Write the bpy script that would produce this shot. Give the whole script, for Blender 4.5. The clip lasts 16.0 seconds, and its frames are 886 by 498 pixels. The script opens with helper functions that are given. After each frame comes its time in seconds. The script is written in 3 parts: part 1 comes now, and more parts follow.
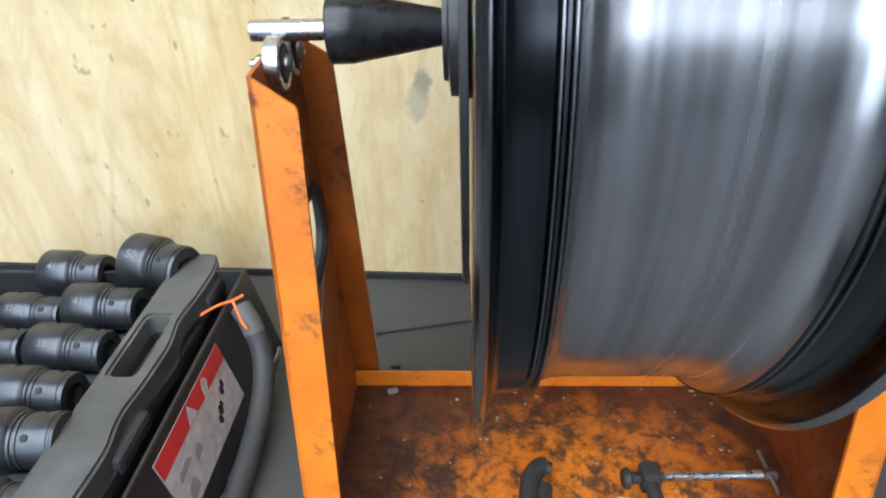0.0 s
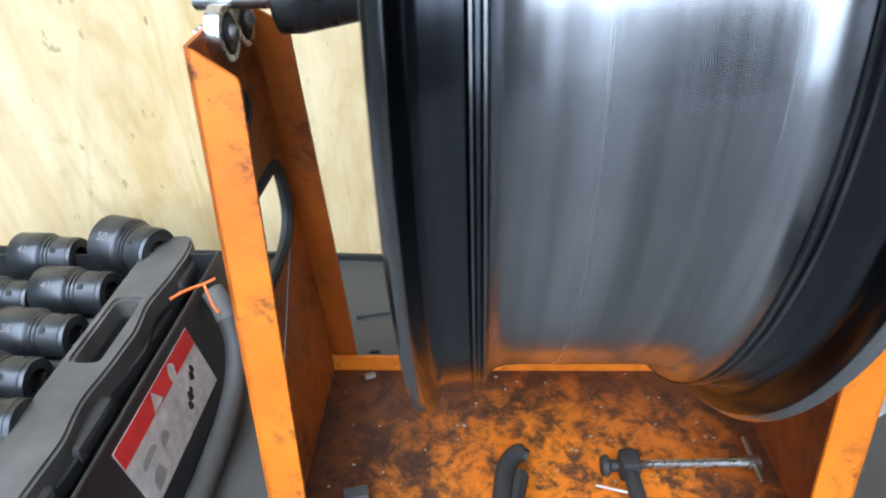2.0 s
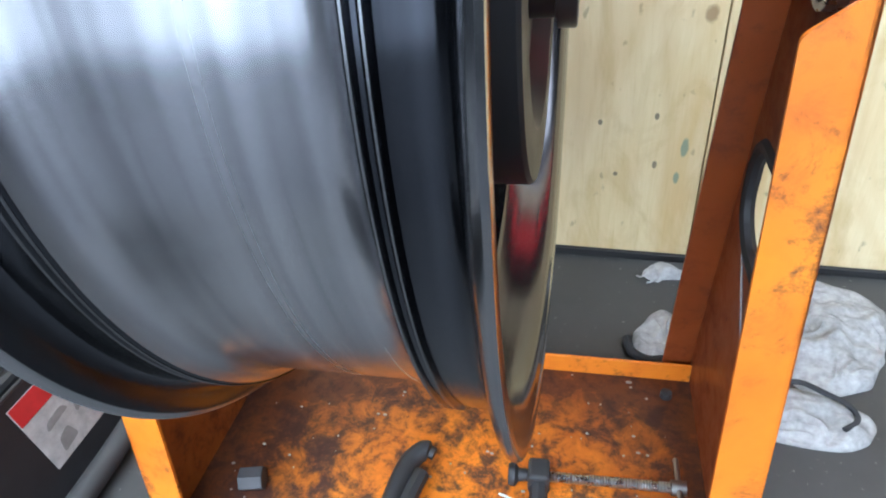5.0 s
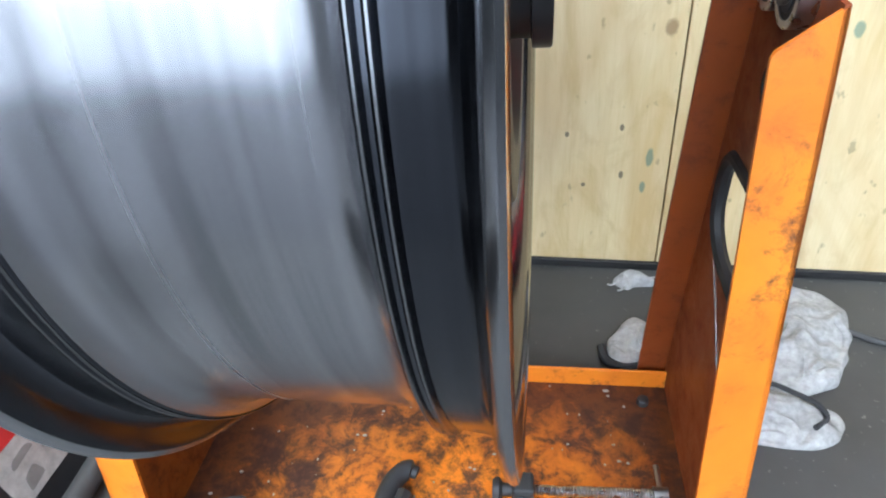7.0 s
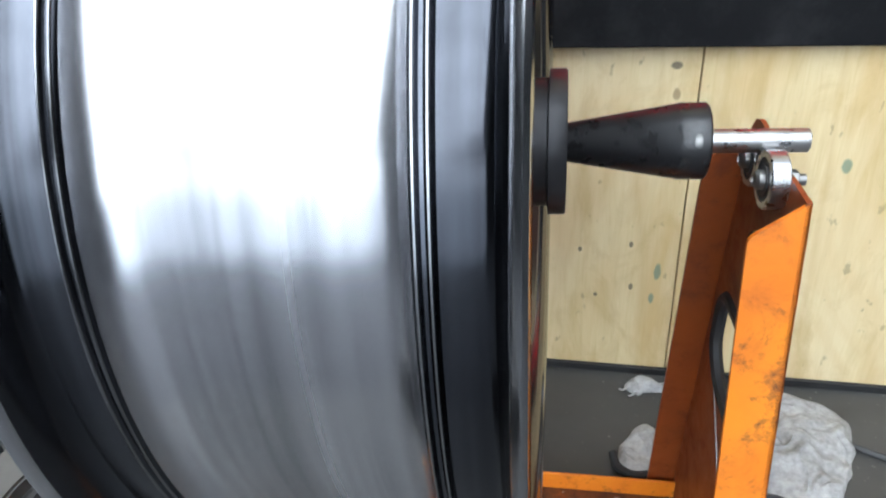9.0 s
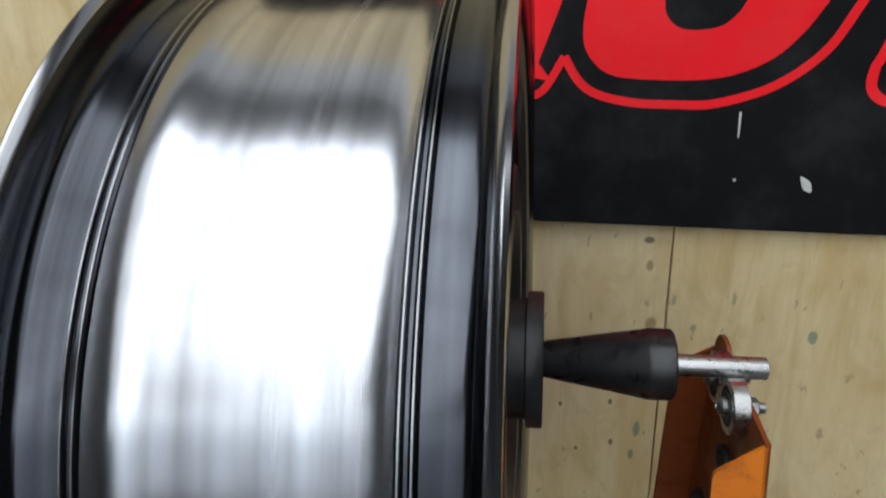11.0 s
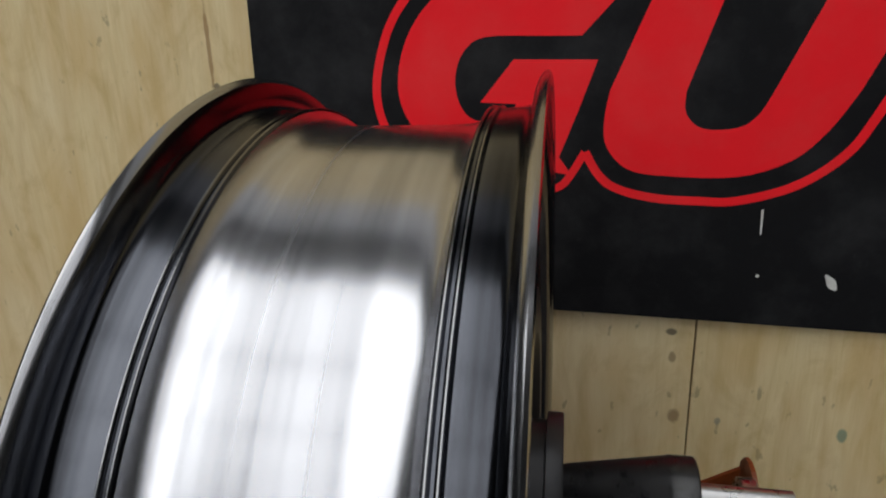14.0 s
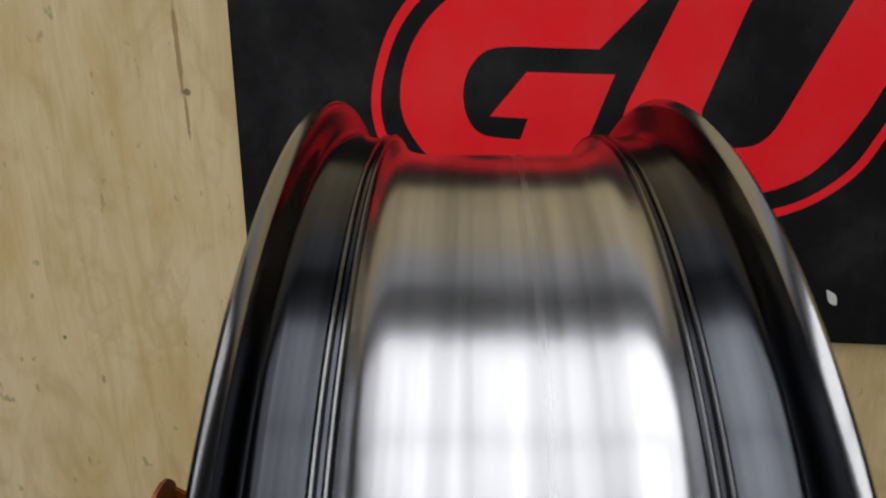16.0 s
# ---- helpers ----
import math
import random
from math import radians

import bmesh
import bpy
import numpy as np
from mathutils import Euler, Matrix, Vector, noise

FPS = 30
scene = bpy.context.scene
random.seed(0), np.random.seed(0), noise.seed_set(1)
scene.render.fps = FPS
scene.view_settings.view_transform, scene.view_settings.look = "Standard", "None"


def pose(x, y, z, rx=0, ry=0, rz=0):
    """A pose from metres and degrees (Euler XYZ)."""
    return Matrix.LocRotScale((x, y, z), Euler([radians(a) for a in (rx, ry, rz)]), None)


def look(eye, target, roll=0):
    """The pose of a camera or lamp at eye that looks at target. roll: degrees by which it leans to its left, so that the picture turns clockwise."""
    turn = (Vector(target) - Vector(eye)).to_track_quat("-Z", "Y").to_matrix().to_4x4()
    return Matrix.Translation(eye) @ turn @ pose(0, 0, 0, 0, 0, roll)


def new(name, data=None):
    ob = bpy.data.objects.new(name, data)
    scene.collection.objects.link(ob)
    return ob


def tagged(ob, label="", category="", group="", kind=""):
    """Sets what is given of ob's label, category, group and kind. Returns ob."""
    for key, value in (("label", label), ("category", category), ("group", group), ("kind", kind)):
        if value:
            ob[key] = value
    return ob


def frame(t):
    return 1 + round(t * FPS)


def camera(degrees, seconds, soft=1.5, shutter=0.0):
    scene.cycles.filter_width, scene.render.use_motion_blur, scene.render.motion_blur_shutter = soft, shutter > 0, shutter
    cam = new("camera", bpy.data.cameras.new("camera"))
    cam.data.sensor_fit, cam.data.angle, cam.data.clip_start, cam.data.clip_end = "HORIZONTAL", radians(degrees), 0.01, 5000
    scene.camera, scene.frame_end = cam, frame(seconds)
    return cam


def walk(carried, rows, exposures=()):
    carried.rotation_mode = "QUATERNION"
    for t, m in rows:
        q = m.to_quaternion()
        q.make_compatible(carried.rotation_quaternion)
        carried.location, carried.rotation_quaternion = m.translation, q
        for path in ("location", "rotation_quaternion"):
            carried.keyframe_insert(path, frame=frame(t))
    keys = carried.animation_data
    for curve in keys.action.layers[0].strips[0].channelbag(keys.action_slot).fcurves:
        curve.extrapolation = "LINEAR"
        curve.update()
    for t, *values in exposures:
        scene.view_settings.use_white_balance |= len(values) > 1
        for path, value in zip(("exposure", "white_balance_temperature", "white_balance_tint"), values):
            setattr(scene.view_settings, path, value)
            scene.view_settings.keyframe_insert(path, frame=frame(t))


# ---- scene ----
cam = camera(69.2, 16.0, soft=2.0, shutter=0.4)
PATH = [
    (0, (-0.091, -0.3401, 0.5443), (-0.1714, 1.358, -0.5093), -1.78),
    (0.5, (-0.1071, -0.329, 0.5389), (-0.1532, 1.354, -0.5408), -0.75),
    (1, (-0.0995, -0.3212, 0.5355), (-0.173, 1.3505, -0.56), -1.68),
    (1.5, (-0.0837, -0.318, 0.5341), (-0.1716, 1.3542, -0.5596), -1.67),
    (2, (-0.0589, -0.32, 0.5306), (-0.1621, 1.347, -0.5695), -2.41),
    (2.5, (-0.0205, -0.3141, 0.5279), (-0.1317, 1.3459, -0.582), -2.62),
    (3, (0.0197, -0.3063, 0.5249), (-0.1413, 1.352, -0.5815), -2.83),
    (3.5, (0.0505, -0.2888, 0.5196), (-0.1853, 1.3484, -0.6047), -3.7),
    (4, (0.0822, -0.2748, 0.5161), (-0.2533, 1.3268, -0.6339), -4.86),
    (6.3, (0.1117, -0.256, 0.503), (-0.3083, 1.3179, -0.6573), -5.51),
    (6.5, (0.1068, -0.2556, 0.5056), (-0.2693, 1.3261, -0.6592), -5.26),
    (7, (0.0949, -0.2586, 0.514), (-0.198, 1.3576, -0.627), -5),
    (7.5, (0.0885, -0.2606, 0.5271), (-0.2075, 1.3694, -0.5934), -5.27),
    (8, (0.0944, -0.2751, 0.5504), (-0.2204, 1.4018, -0.4932), -4.91),
    (8.5, (0.0941, -0.2824, 0.5657), (-0.2361, 1.4218, -0.4277), -4.4),
    (9, (0.0951, -0.2834, 0.5813), (-0.2483, 1.4422, -0.3697), -4.26),
    (9.5, (0.0992, -0.281, 0.6026), (-0.244, 1.4854, -0.2704), -3.89),
    (10, (0.101, -0.2817, 0.6248), (-0.2226, 1.5217, -0.1771), -3.29),
    (10.2, (0.1021, -0.2802, 0.6326), (-0.2166, 1.5337, -0.1472), -2.94),
    (12.3, (0.0906, -0.2615, 0.7037), (-0.2084, 1.6205, 0.0967), -1.7),
    (12.5, (0.0915, -0.26, 0.7057), (-0.2174, 1.6241, 0.1098), -1.54),
    (13, (0.1018, -0.2528, 0.7143), (-0.2379, 1.6305, 0.1332), -1.41),
    (13.5, (0.1009, -0.2547, 0.7145), (-0.2781, 1.6204, 0.1309), -1.71),
    (14, (0.0976, -0.2576, 0.7155), (-0.2695, 1.6221, 0.1396), -1.88),
    (14.5, (0.0872, -0.2539, 0.7198), (-0.2416, 1.6335, 0.1457), -1.77),
    (15, (0.0598, -0.2447, 0.729), (-0.2008, 1.6526, 0.1525), -1.45),
    (15.5, (0.022, -0.2343, 0.7297), (-0.1469, 1.6716, 0.1475), -0.87),
    (16, (-0.0162, -0.2201, 0.7315), (-0.0841, 1.6881, 0.1364), -0.24),
]

# ---------------------------------------------------------------- light
EXPOSURE = [(0.0, 0.28, 5950, 10), (0.5, 0.36, 5900, 10), (2.0, 0.48, 5750, 10), (4.0, 0.64, 5550, 10), (6.5, 0.76, 5700, 10), (8.0, 0.74, 5950, 10), (9.0, 0.48, 6050, 10), (10.0, -0.06, 6250, 10), (12.3, -1.28, 6700, 12), (16.0, -1.30, 6950, 14)]
walk(cam, [(t, look(eye, target, roll)) for t, eye, target, roll in PATH], exposures=EXPOSURE)

world = bpy.data.worlds.new("overcast_sky")
scene.world = world
world.use_nodes = True
_nt = world.node_tree
_sky = _nt.nodes.new("ShaderNodeTexSky")
_sky.sky_type = "NISHITA"
_sky.sun_disc = False
_sky.sun_elevation, _sky.sun_rotation = radians(50), radians(180)
_sky.air_density, _sky.dust_density = 1.0, 4.0
_nt.links.new(_sky.outputs[0], _nt.nodes["Background"].inputs[0])
_nt.nodes["Background"].inputs[1].default_value = 0.06

sun = new("sun", bpy.data.lights.new("sun", "SUN"))
sun.data.energy, sun.data.angle, sun.data.color = 0.4, radians(25), (1, 0.97, 0.93)
sun.matrix_world = look((0, -3, 4), (0, 0, 0))


# ---------------------------------------------------------------- materials
class Nodes:
    """A small builder for node materials."""

    def __init__(self, name, rough=0.5, metal=0.0, spec=0.5):
        self.mat = bpy.data.materials.new(name)
        self.mat.use_nodes = True
        self.t = self.mat.node_tree
        self.b = self.t.nodes["Principled BSDF"]
        self.set("Roughness", rough)
        self.set("Metallic", metal)
        self.set("Specular IOR Level", spec)

    def set(self, socket, value):
        if isinstance(value, bpy.types.NodeSocket):
            self.t.links.new(value, self.b.inputs[socket])
        else:
            self.b.inputs[socket].default_value = value
        return self

    def put(self, node, key, value):
        if isinstance(value, bpy.types.NodeSocket):
            self.t.links.new(value, node.inputs[key])
        else:
            node.inputs[key].default_value = value

    def coord(self, scale=(1, 1, 1), rot=(0, 0, 0), shift=(0, 0, 0)):
        c = self.t.nodes.new("ShaderNodeTexCoord")
        m = self.t.nodes.new("ShaderNodeMapping")
        m.inputs["Scale"].default_value = scale
        m.inputs["Rotation"].default_value = rot
        m.inputs["Location"].default_value = shift
        self.t.links.new(c.outputs["Object"], m.inputs[0])
        return m.outputs[0]

    def noise(self, vec, scale, detail=4.0, rough=0.55, distort=0.0):
        n = self.t.nodes.new("ShaderNodeTexNoise")
        self.put(n, "Vector", vec)
        self.put(n, "Scale", scale)
        self.put(n, "Detail", detail)
        self.put(n, "Roughness", rough)
        self.put(n, "Distortion", distort)
        return n.outputs["Fac"]

    def ramp(self, fac, stops):
        n = self.t.nodes.new("ShaderNodeValToRGB")
        self.put(n, 0, fac)
        e = n.color_ramp.elements
        while len(e) < len(stops):
            e.new(0.5)
        for el, (p, c) in zip(e, stops):
            el.position = p
            el.color = (c, c, c, 1) if isinstance(c, (int, float)) else (*c, 1)
        return n.outputs[0]

    def mix(self, fac, a, b, kind="MIX"):
        n = self.t.nodes.new("ShaderNodeMix")
        n.data_type, n.blend_type = "RGBA", kind
        self.put(n, 0, fac)
        for key, v in ((6, a), (7, b)):
            self.put(n, key, (*v, 1) if isinstance(v, tuple) else v)
        return n.outputs[2]

    def math(self, op, a, b=0.0):
        n = self.t.nodes.new("ShaderNodeMath")
        n.operation = op
        self.put(n, 0, a)
        self.put(n, 1, b)
        return n.outputs[0]

    def spot(self, vec, at, radii, edge, soft=0.75):
        """1 inside an uneven blot round a place, 0 outside."""
        m = self.t.nodes.new("ShaderNodeMapping")
        m.vector_type = "TEXTURE"
        m.inputs["Location"].default_value = at
        m.inputs["Scale"].default_value = radii
        self.t.links.new(vec, m.inputs[0])
        ln = self.t.nodes.new("ShaderNodeVectorMath")
        ln.operation = "LENGTH"
        self.t.links.new(m.outputs[0], ln.inputs[0])
        ragged = self.math("ADD", ln.outputs["Value"], self.math("MULTIPLY", edge, 0.9))
        return self.ramp(ragged, [(soft, 1.0), (1.0, 0.0)])

    def bump(self, height, strength=0.3, distance=0.001):
        n = self.t.nodes.new("ShaderNodeBump")
        self.put(n, "Height", height)
        n.inputs["Strength"].default_value = strength
        n.inputs["Distance"].default_value = distance
        self.t.links.new(n.outputs[0], self.b.inputs["Normal"])
        return self


def plain(name, colour, rough=0.5, metal=0.0, grain=0.25, scale=60.0, bump=0.1, spec=0.5):
    """A surface of one colour with fine grain and broad wear."""
    n = Nodes(name, rough, metal, spec)
    v = n.coord()
    fine, broad = n.noise(v, scale, 5), n.noise(v, scale * 0.12, 3)
    mixed = n.math("MULTIPLY", n.math("ADD", fine, broad), 0.5)
    lo = tuple(c * (1 - grain) for c in colour)
    hi = tuple(min(1.0, c * (1 + grain)) for c in colour)
    n.set("Base Color", n.ramp(mixed, [(0.3, lo), (0.7, hi)]))
    n.set("Roughness", n.ramp(fine, [(0.3, max(0.02, rough - 0.08)), (0.7, min(1.0, rough + 0.08))]))
    if bump:
        n.bump(fine, bump, 0.0006)
    return n.mat


def plywood_material():
    n = Nodes("plywood", 0.6)
    v = n.coord()
    long = n.coord((9, 1, 0.9))
    warp = n.noise(n.coord((2.2, 1, 0.7)), 4.0, 3, 0.6, 1.6)
    grain = n.noise(long, 9.0, 6, 0.65, 0.8)
    fine = n.noise(n.coord((60, 1, 2.5)), 12.0, 4)
    base = n.ramp(grain, [(0.25, (0.59, 0.44, 0.21)), (0.45, (0.68, 0.54, 0.295)), (0.62, (0.72, 0.585, 0.34)), (0.8, (0.66, 0.51, 0.27))])
    base = n.mix(n.ramp(warp, [(0.42, 0.0), (0.62, 0.55)]), base, (0.6, 0.41, 0.17))
    base = n.mix(n.math("MULTIPLY", n.ramp(fine, [(0.5, 0.0), (0.75, 1.0)]), 0.14), base, (0.42, 0.28, 0.12))
    patch = n.noise(n.coord((1.6, 1, 0.8)), 3.0, 4, 0.6, 0.8)
    base = n.mix(n.ramp(patch, [(0.45, 0.0), (0.7, 0.5)]), base, (0.79, 0.68, 0.47))
    specks = n.noise(n.coord((1.4, 1, 0.8)), 46.0, 3, 0.5)
    base = n.mix(n.ramp(specks, [(0.68, 0.0), (0.74, 0.6)]), base, (0.26, 0.2, 0.11))
    swirl = n.math("PINGPONG", n.math("MULTIPLY", n.noise(n.coord((1.5, 1, 0.3)), 4.0, 2, 0.45, 0.5), 13.0), 1.0)
    base = n.mix(n.ramp(swirl, [(0.0, 0.3), (0.5, 0.0)]), base, (0.5, 0.32, 0.12))
    stain = n.noise(n.coord((1.3, 1, 0.7)), 11.0, 6, 0.62, 1.2)
    base = n.mix(n.ramp(stain, [(0.5, 0.0), (0.68, 0.42)]), base, (0.44, 0.29, 0.1))
    rag = n.noise(v, 55.0, 4)
    rag = n.math("SUBTRACT", rag, 0.5)
    dark, grey, green = (0.09, 0.07, 0.05), (0.25, 0.23, 0.17), (0.16, 0.24, 0.17)
    blots = [
        ((-0.148, 0, 0.297), (0.015, 1, 0.024), grey), ((-0.157, 0, 0.268), (0.02, 1, 0.028), (0.43, 0.37, 0.24)),
        ((0.2193, 0, 0.4121), (0.0075, 1, 0.0055), dark), ((0.2225, 0, 0.381), (0.006, 1, 0.01), (0.3, 0.2, 0.1)),
        ((0.2272, 0, 0.306), (0.009, 1, 0.012), (0.28, 0.17, 0.08)),
        ((0.404, 0, 0.302), (0.006, 1, 0.011), green), ((0.2217, 0, 0.157), (0.005, 1, 0.014), green),
        ((0.217, 0, 0.118), (0.004, 1, 0.01), green), ((0.276, 0, 0.306), (0.005, 1, 0.007), grey),
        ((0.1879, 0, 0.195), (0.003, 1, 0.005), dark), ((0.1913, 0, 0.135), (0.0035, 1, 0.006), dark),
        ((0.148, 0, 0.120), (0.0035, 1, 0.004), dark), ((0.1265, 0, 0.1856), (0.003, 1, 0.004), dark),
        ((-0.310, 0, 0.689), (0.006, 1, 0.005), dark), ((-0.3145, 0, 0.735), (0.0035, 1, 0.06), (0.3, 0.16, 0.06)),
        ((-0.3125, 0, 0.665), (0.0025, 1, 0.03), (0.3, 0.16, 0.06)),
        ((-0.500, 0, 0.400), (0.0035, 1, 0.004), dark), ((-0.46, 0, 0.345), (0.004, 1, 0.009), (0.35, 0.22, 0.1)),
    ]
    for at, radii, colour in blots:
        base = n.mix(n.math("MULTIPLY", n.spot(v, at, radii, rag), 0.8), base, colour)
    for x, z in ((-0.448, 0.455), (-0.372, 0.44)):
        for k in (1.0, 0.5):
            ring = n.math("SUBTRACT", n.spot(v, (x, 0, z), (0.034 * k, 1, 0.062 * k), rag, 0.9), n.spot(v, (x, 0, z), (0.027 * k, 1, 0.05 * k), rag, 0.6))
            base = n.mix(n.math("MULTIPLY", n.math("MAXIMUM", ring, 0.0), 0.22), base, (0.45, 0.27, 0.1))
    n.set("Base Color", base)
    n.set("Roughness", n.ramp(grain, [(0.3, 0.5), (0.7, 0.7)]))
    n.bump(n.math("ADD", grain, n.math("MULTIPLY", fine, 0.5)), 0.25, 0.0008)
    return n.mat


def orange_material(name, dirt, tray=False, oil_shade=0.0):
    """Orange enamel on sheet steel, chipped and oily; dirt: how much of it is grimed."""
    n = Nodes(name, 0.42)
    v = n.coord()
    broad, mid, fine = n.noise(v, 9.0, 5, 0.6, 0.6), n.noise(v, 38.0, 6, 0.7, 0.4), n.noise(v, 150.0, 4, 0.7)
    tone = n.ramp(broad, [(0.3, (0.66, 0.155, 0.007)), (0.7, (0.82, 0.25, 0.012))])
    tone = n.mix(n.math("MULTIPLY", n.ramp(mid, [(0.5, 0.0), (0.72, 1.0)]), 0.35 + 0.3 * dirt), tone, (0.3, 0.06, 0.012))
    soot = n.math("ADD", n.math("MULTIPLY", broad, 0.3), n.math("ADD", n.math("MULTIPLY", mid, 0.45), n.math("MULTIPLY", fine, 0.25)))
    edge = 0.655 - 0.205 * dirt
    tone = n.mix(n.ramp(soot, [(edge, 0.0), (edge + 0.09, 0.88)]), tone, (0.035, 0.024, 0.018))
    # red-brown mix: oil stain, with some shade of the inward faces
    if oil_shade:
        tone = n.mix(n.ramp(broad, [(0.3, oil_shade), (0.65, min(0.95, oil_shade + 0.3))]), tone, (0.16, 0.029, 0.008))
    # tray colour darkens outside an uneven oval, towards its edges
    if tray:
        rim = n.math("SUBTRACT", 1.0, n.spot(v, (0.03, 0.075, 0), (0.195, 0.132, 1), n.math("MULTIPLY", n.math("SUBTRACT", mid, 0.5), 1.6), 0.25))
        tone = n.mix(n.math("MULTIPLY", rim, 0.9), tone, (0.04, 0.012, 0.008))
    chips = n.ramp(fine, [(0.70, 0.0), (0.74, 1.0)])
    tone = n.mix(n.math("MULTIPLY", chips, 0.55), tone, (0.06, 0.03, 0.02))
    n.set("Base Color", tone)
    n.set("Roughness", n.ramp(mid, [(0.3, 0.34), (0.7, 0.62)]))
    n.bump(n.math("ADD", mid, n.math("MULTIPLY", fine, 0.4)), 0.22, 0.0006)
    return n.mat


def spun_metal(name, colour, rough, streak, brushed=0.0):
    """Machined metal whose marks run round the wheel's axle (local x)."""
    n = Nodes(name, rough, 1.0)
    rings = n.noise(n.coord((1, 0.006, 0.006)), 140.0, 3, 0.55)
    band = n.noise(n.coord((1, 0.05, 0.05)), 60.0, 3)
    mixed = n.math("ADD", n.math("MULTIPLY", rings, 0.25), n.math("MULTIPLY", band, 0.75))
    lo = tuple(c * (1 - streak) for c in colour)
    hi = tuple(min(1, c * (1 + streak)) for c in colour)
    n.set("Base Color", n.ramp(mixed, [(0.38, lo), (0.62, hi)]))
    n.set("Roughness", n.ramp(rings, [(0.3, rough * 0.9), (0.7, rough * 1.12)]))
    if brushed:
        t = n.t.nodes.new("ShaderNodeTangent")
        t.direction_type, t.axis = "RADIAL", "X"
        n.set("Tangent", t.outputs[0])
        n.set("Anisotropic", brushed)
        n.set("Anisotropic Rotation", 0.25)
    return n.mat


def bench_material():
    n = Nodes("bench_sheet", 0.5)
    v = n.coord()
    broad, fine = n.noise(v, 7.0, 5, 0.6), n.noise(v, 120.0, 5, 0.7)
    tone = n.ramp(broad, [(0.3, (0.038, 0.038, 0.038)), (0.7, (0.07, 0.069, 0.066))])
    tone = n.mix(n.ramp(fine, [(0.645, 0.0), (0.70, 0.75)]), tone, (0.26, 0.25, 0.23))
    n.set("Base Color", tone)
    n.set("Roughness", n.ramp(broad, [(0.3, 0.42), (0.7, 0.65)]))
    n.bump(fine, 0.12, 0.0005)
    return n.mat


def sign_material(name, base, scuff):
    n = Nodes(name, 0.65, 0.0, 0.1)
    v = n.coord()
    broad, fine = n.noise(v, 10.0, 6, 0.65), n.noise(v, 60.0, 6, 0.75, 0.5)
    tone = n.mix(n.ramp(broad, [(0.45, 0.0), (0.75, 0.6)]), base, scuff)
    tone = n.mix(n.math("MULTIPLY", n.ramp(fine, [(0.6, 0.0), (0.75, 1.0)]), 0.35), tone, scuff)
    n.set("Base Color", tone)
    n.set("Roughness", n.ramp(fine, [(0.3, 0.5), (0.7, 0.75)]))
    n.bump(fine, 0.15, 0.0005)
    return n.mat


def glow(name, colour, strength):
    n = Nodes(name, 0.6)
    v = n.coord()
    n.set("Base Color", (*colour, 1))
    n.set("Emission Color", n.ramp(n.noise(v, 1.5, 3), [(0.3, tuple(c * 0.9 for c in colour)), (0.7, colour)]))
    n.set("Emission Strength", strength)
    return n.mat


PLY = plywood_material()
ORANGE = orange_material("orange_enamel", 0.6)
# inward faces of the posts: stained, partly darkened for shade
ORANGE_WEB = orange_material("orange_enamel_stained_shaded", 0.6, False, 0.5)
ORANGE_OILY = orange_material("orange_enamel_oil_dark", 0.7, False, 0.82)
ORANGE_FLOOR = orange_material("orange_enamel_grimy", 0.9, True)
BARREL = spun_metal("machined_alloy", (0.5, 0.505, 0.53), 0.25, 0.3, 0.65)
INNER = spun_metal("gunmetal_inside", (0.17, 0.165, 0.175), 0.2, 0.15)
CHROME = spun_metal("dark_polished_alloy", (0.068, 0.072, 0.083), 0.18, 0.5)
RIDGE = spun_metal("machined_ridge_highlight", (0.24, 0.243, 0.25), 0.2, 0.2)
LIP = spun_metal("bright_lip", (0.42, 0.425, 0.44), 0.17, 0.2)
HUB = plain("hub_dark", (0.035, 0.035, 0.038), 0.4, 0.3, 0.2, 80)
CAST = plain("cast_grey", (0.07, 0.07, 0.073), 0.5, 0.2, 0.2, 60)
CONE = plain("black_oxide", (0.012, 0.012, 0.013), 0.3, 0.0, 0.3, 90)
STEEL = plain("ground_steel", (0.5, 0.5, 0.5), 0.3, 1.0, 0.08, 120)
ZINC = plain("zinc_bolt", (0.34, 0.335, 0.32), 0.36, 1.0, 0.15, 140)
RUBBER = plain("black_rubber", (0.016, 0.016, 0.017), 0.6, 0, 0.3, 70)
BENCH = bench_material()
SIGN = sign_material("sign_black", (0.008, 0.008, 0.009), (0.04, 0.04, 0.042))
RED = sign_material("sign_red", (0.92, 0.016, 0.024), (0.9, 0.06, 0.06))
WHITE = plain("white_paint_splash", (0.6, 0.6, 0.57), 0.6)
IMPACT = plain("black_phosphate_steel", (0.085, 0.09, 0.1), 0.34, 0.8, 0.5, 45, 0.2)
# near-black colour for the shade inside hollows and holes
CAVITY = plain("hollow_shade", (0.008, 0.008, 0.008), 0.6)
CASE = plain("dusty_grey_plastic", (0.085, 0.082, 0.079), 0.62, 0, 0.55, 30, 0.3)
CASE_DARK = plain("dark_plastic", (0.03, 0.03, 0.031), 0.55, 0, 0.3, 40, 0.2)
TINWARE = plain("dark_sheet_metal", (0.03, 0.03, 0.032), 0.4, 0.2, 0.3, 30, 0.1)
HOSE = plain("dusty_hose", (0.05, 0.05, 0.05), 0.6, 0, 0.25, 50, 0.1)
WIRE = plain("orange_wire", (0.75, 0.16, 0.03), 0.5)
WEAR = plain("worn_paper", (0.24, 0.235, 0.225), 0.6, 0, 0.4, 90)
LABEL_WHITE = plain("worn_label", (0.42, 0.415, 0.4), 0.5, 0, 0.5, 90)
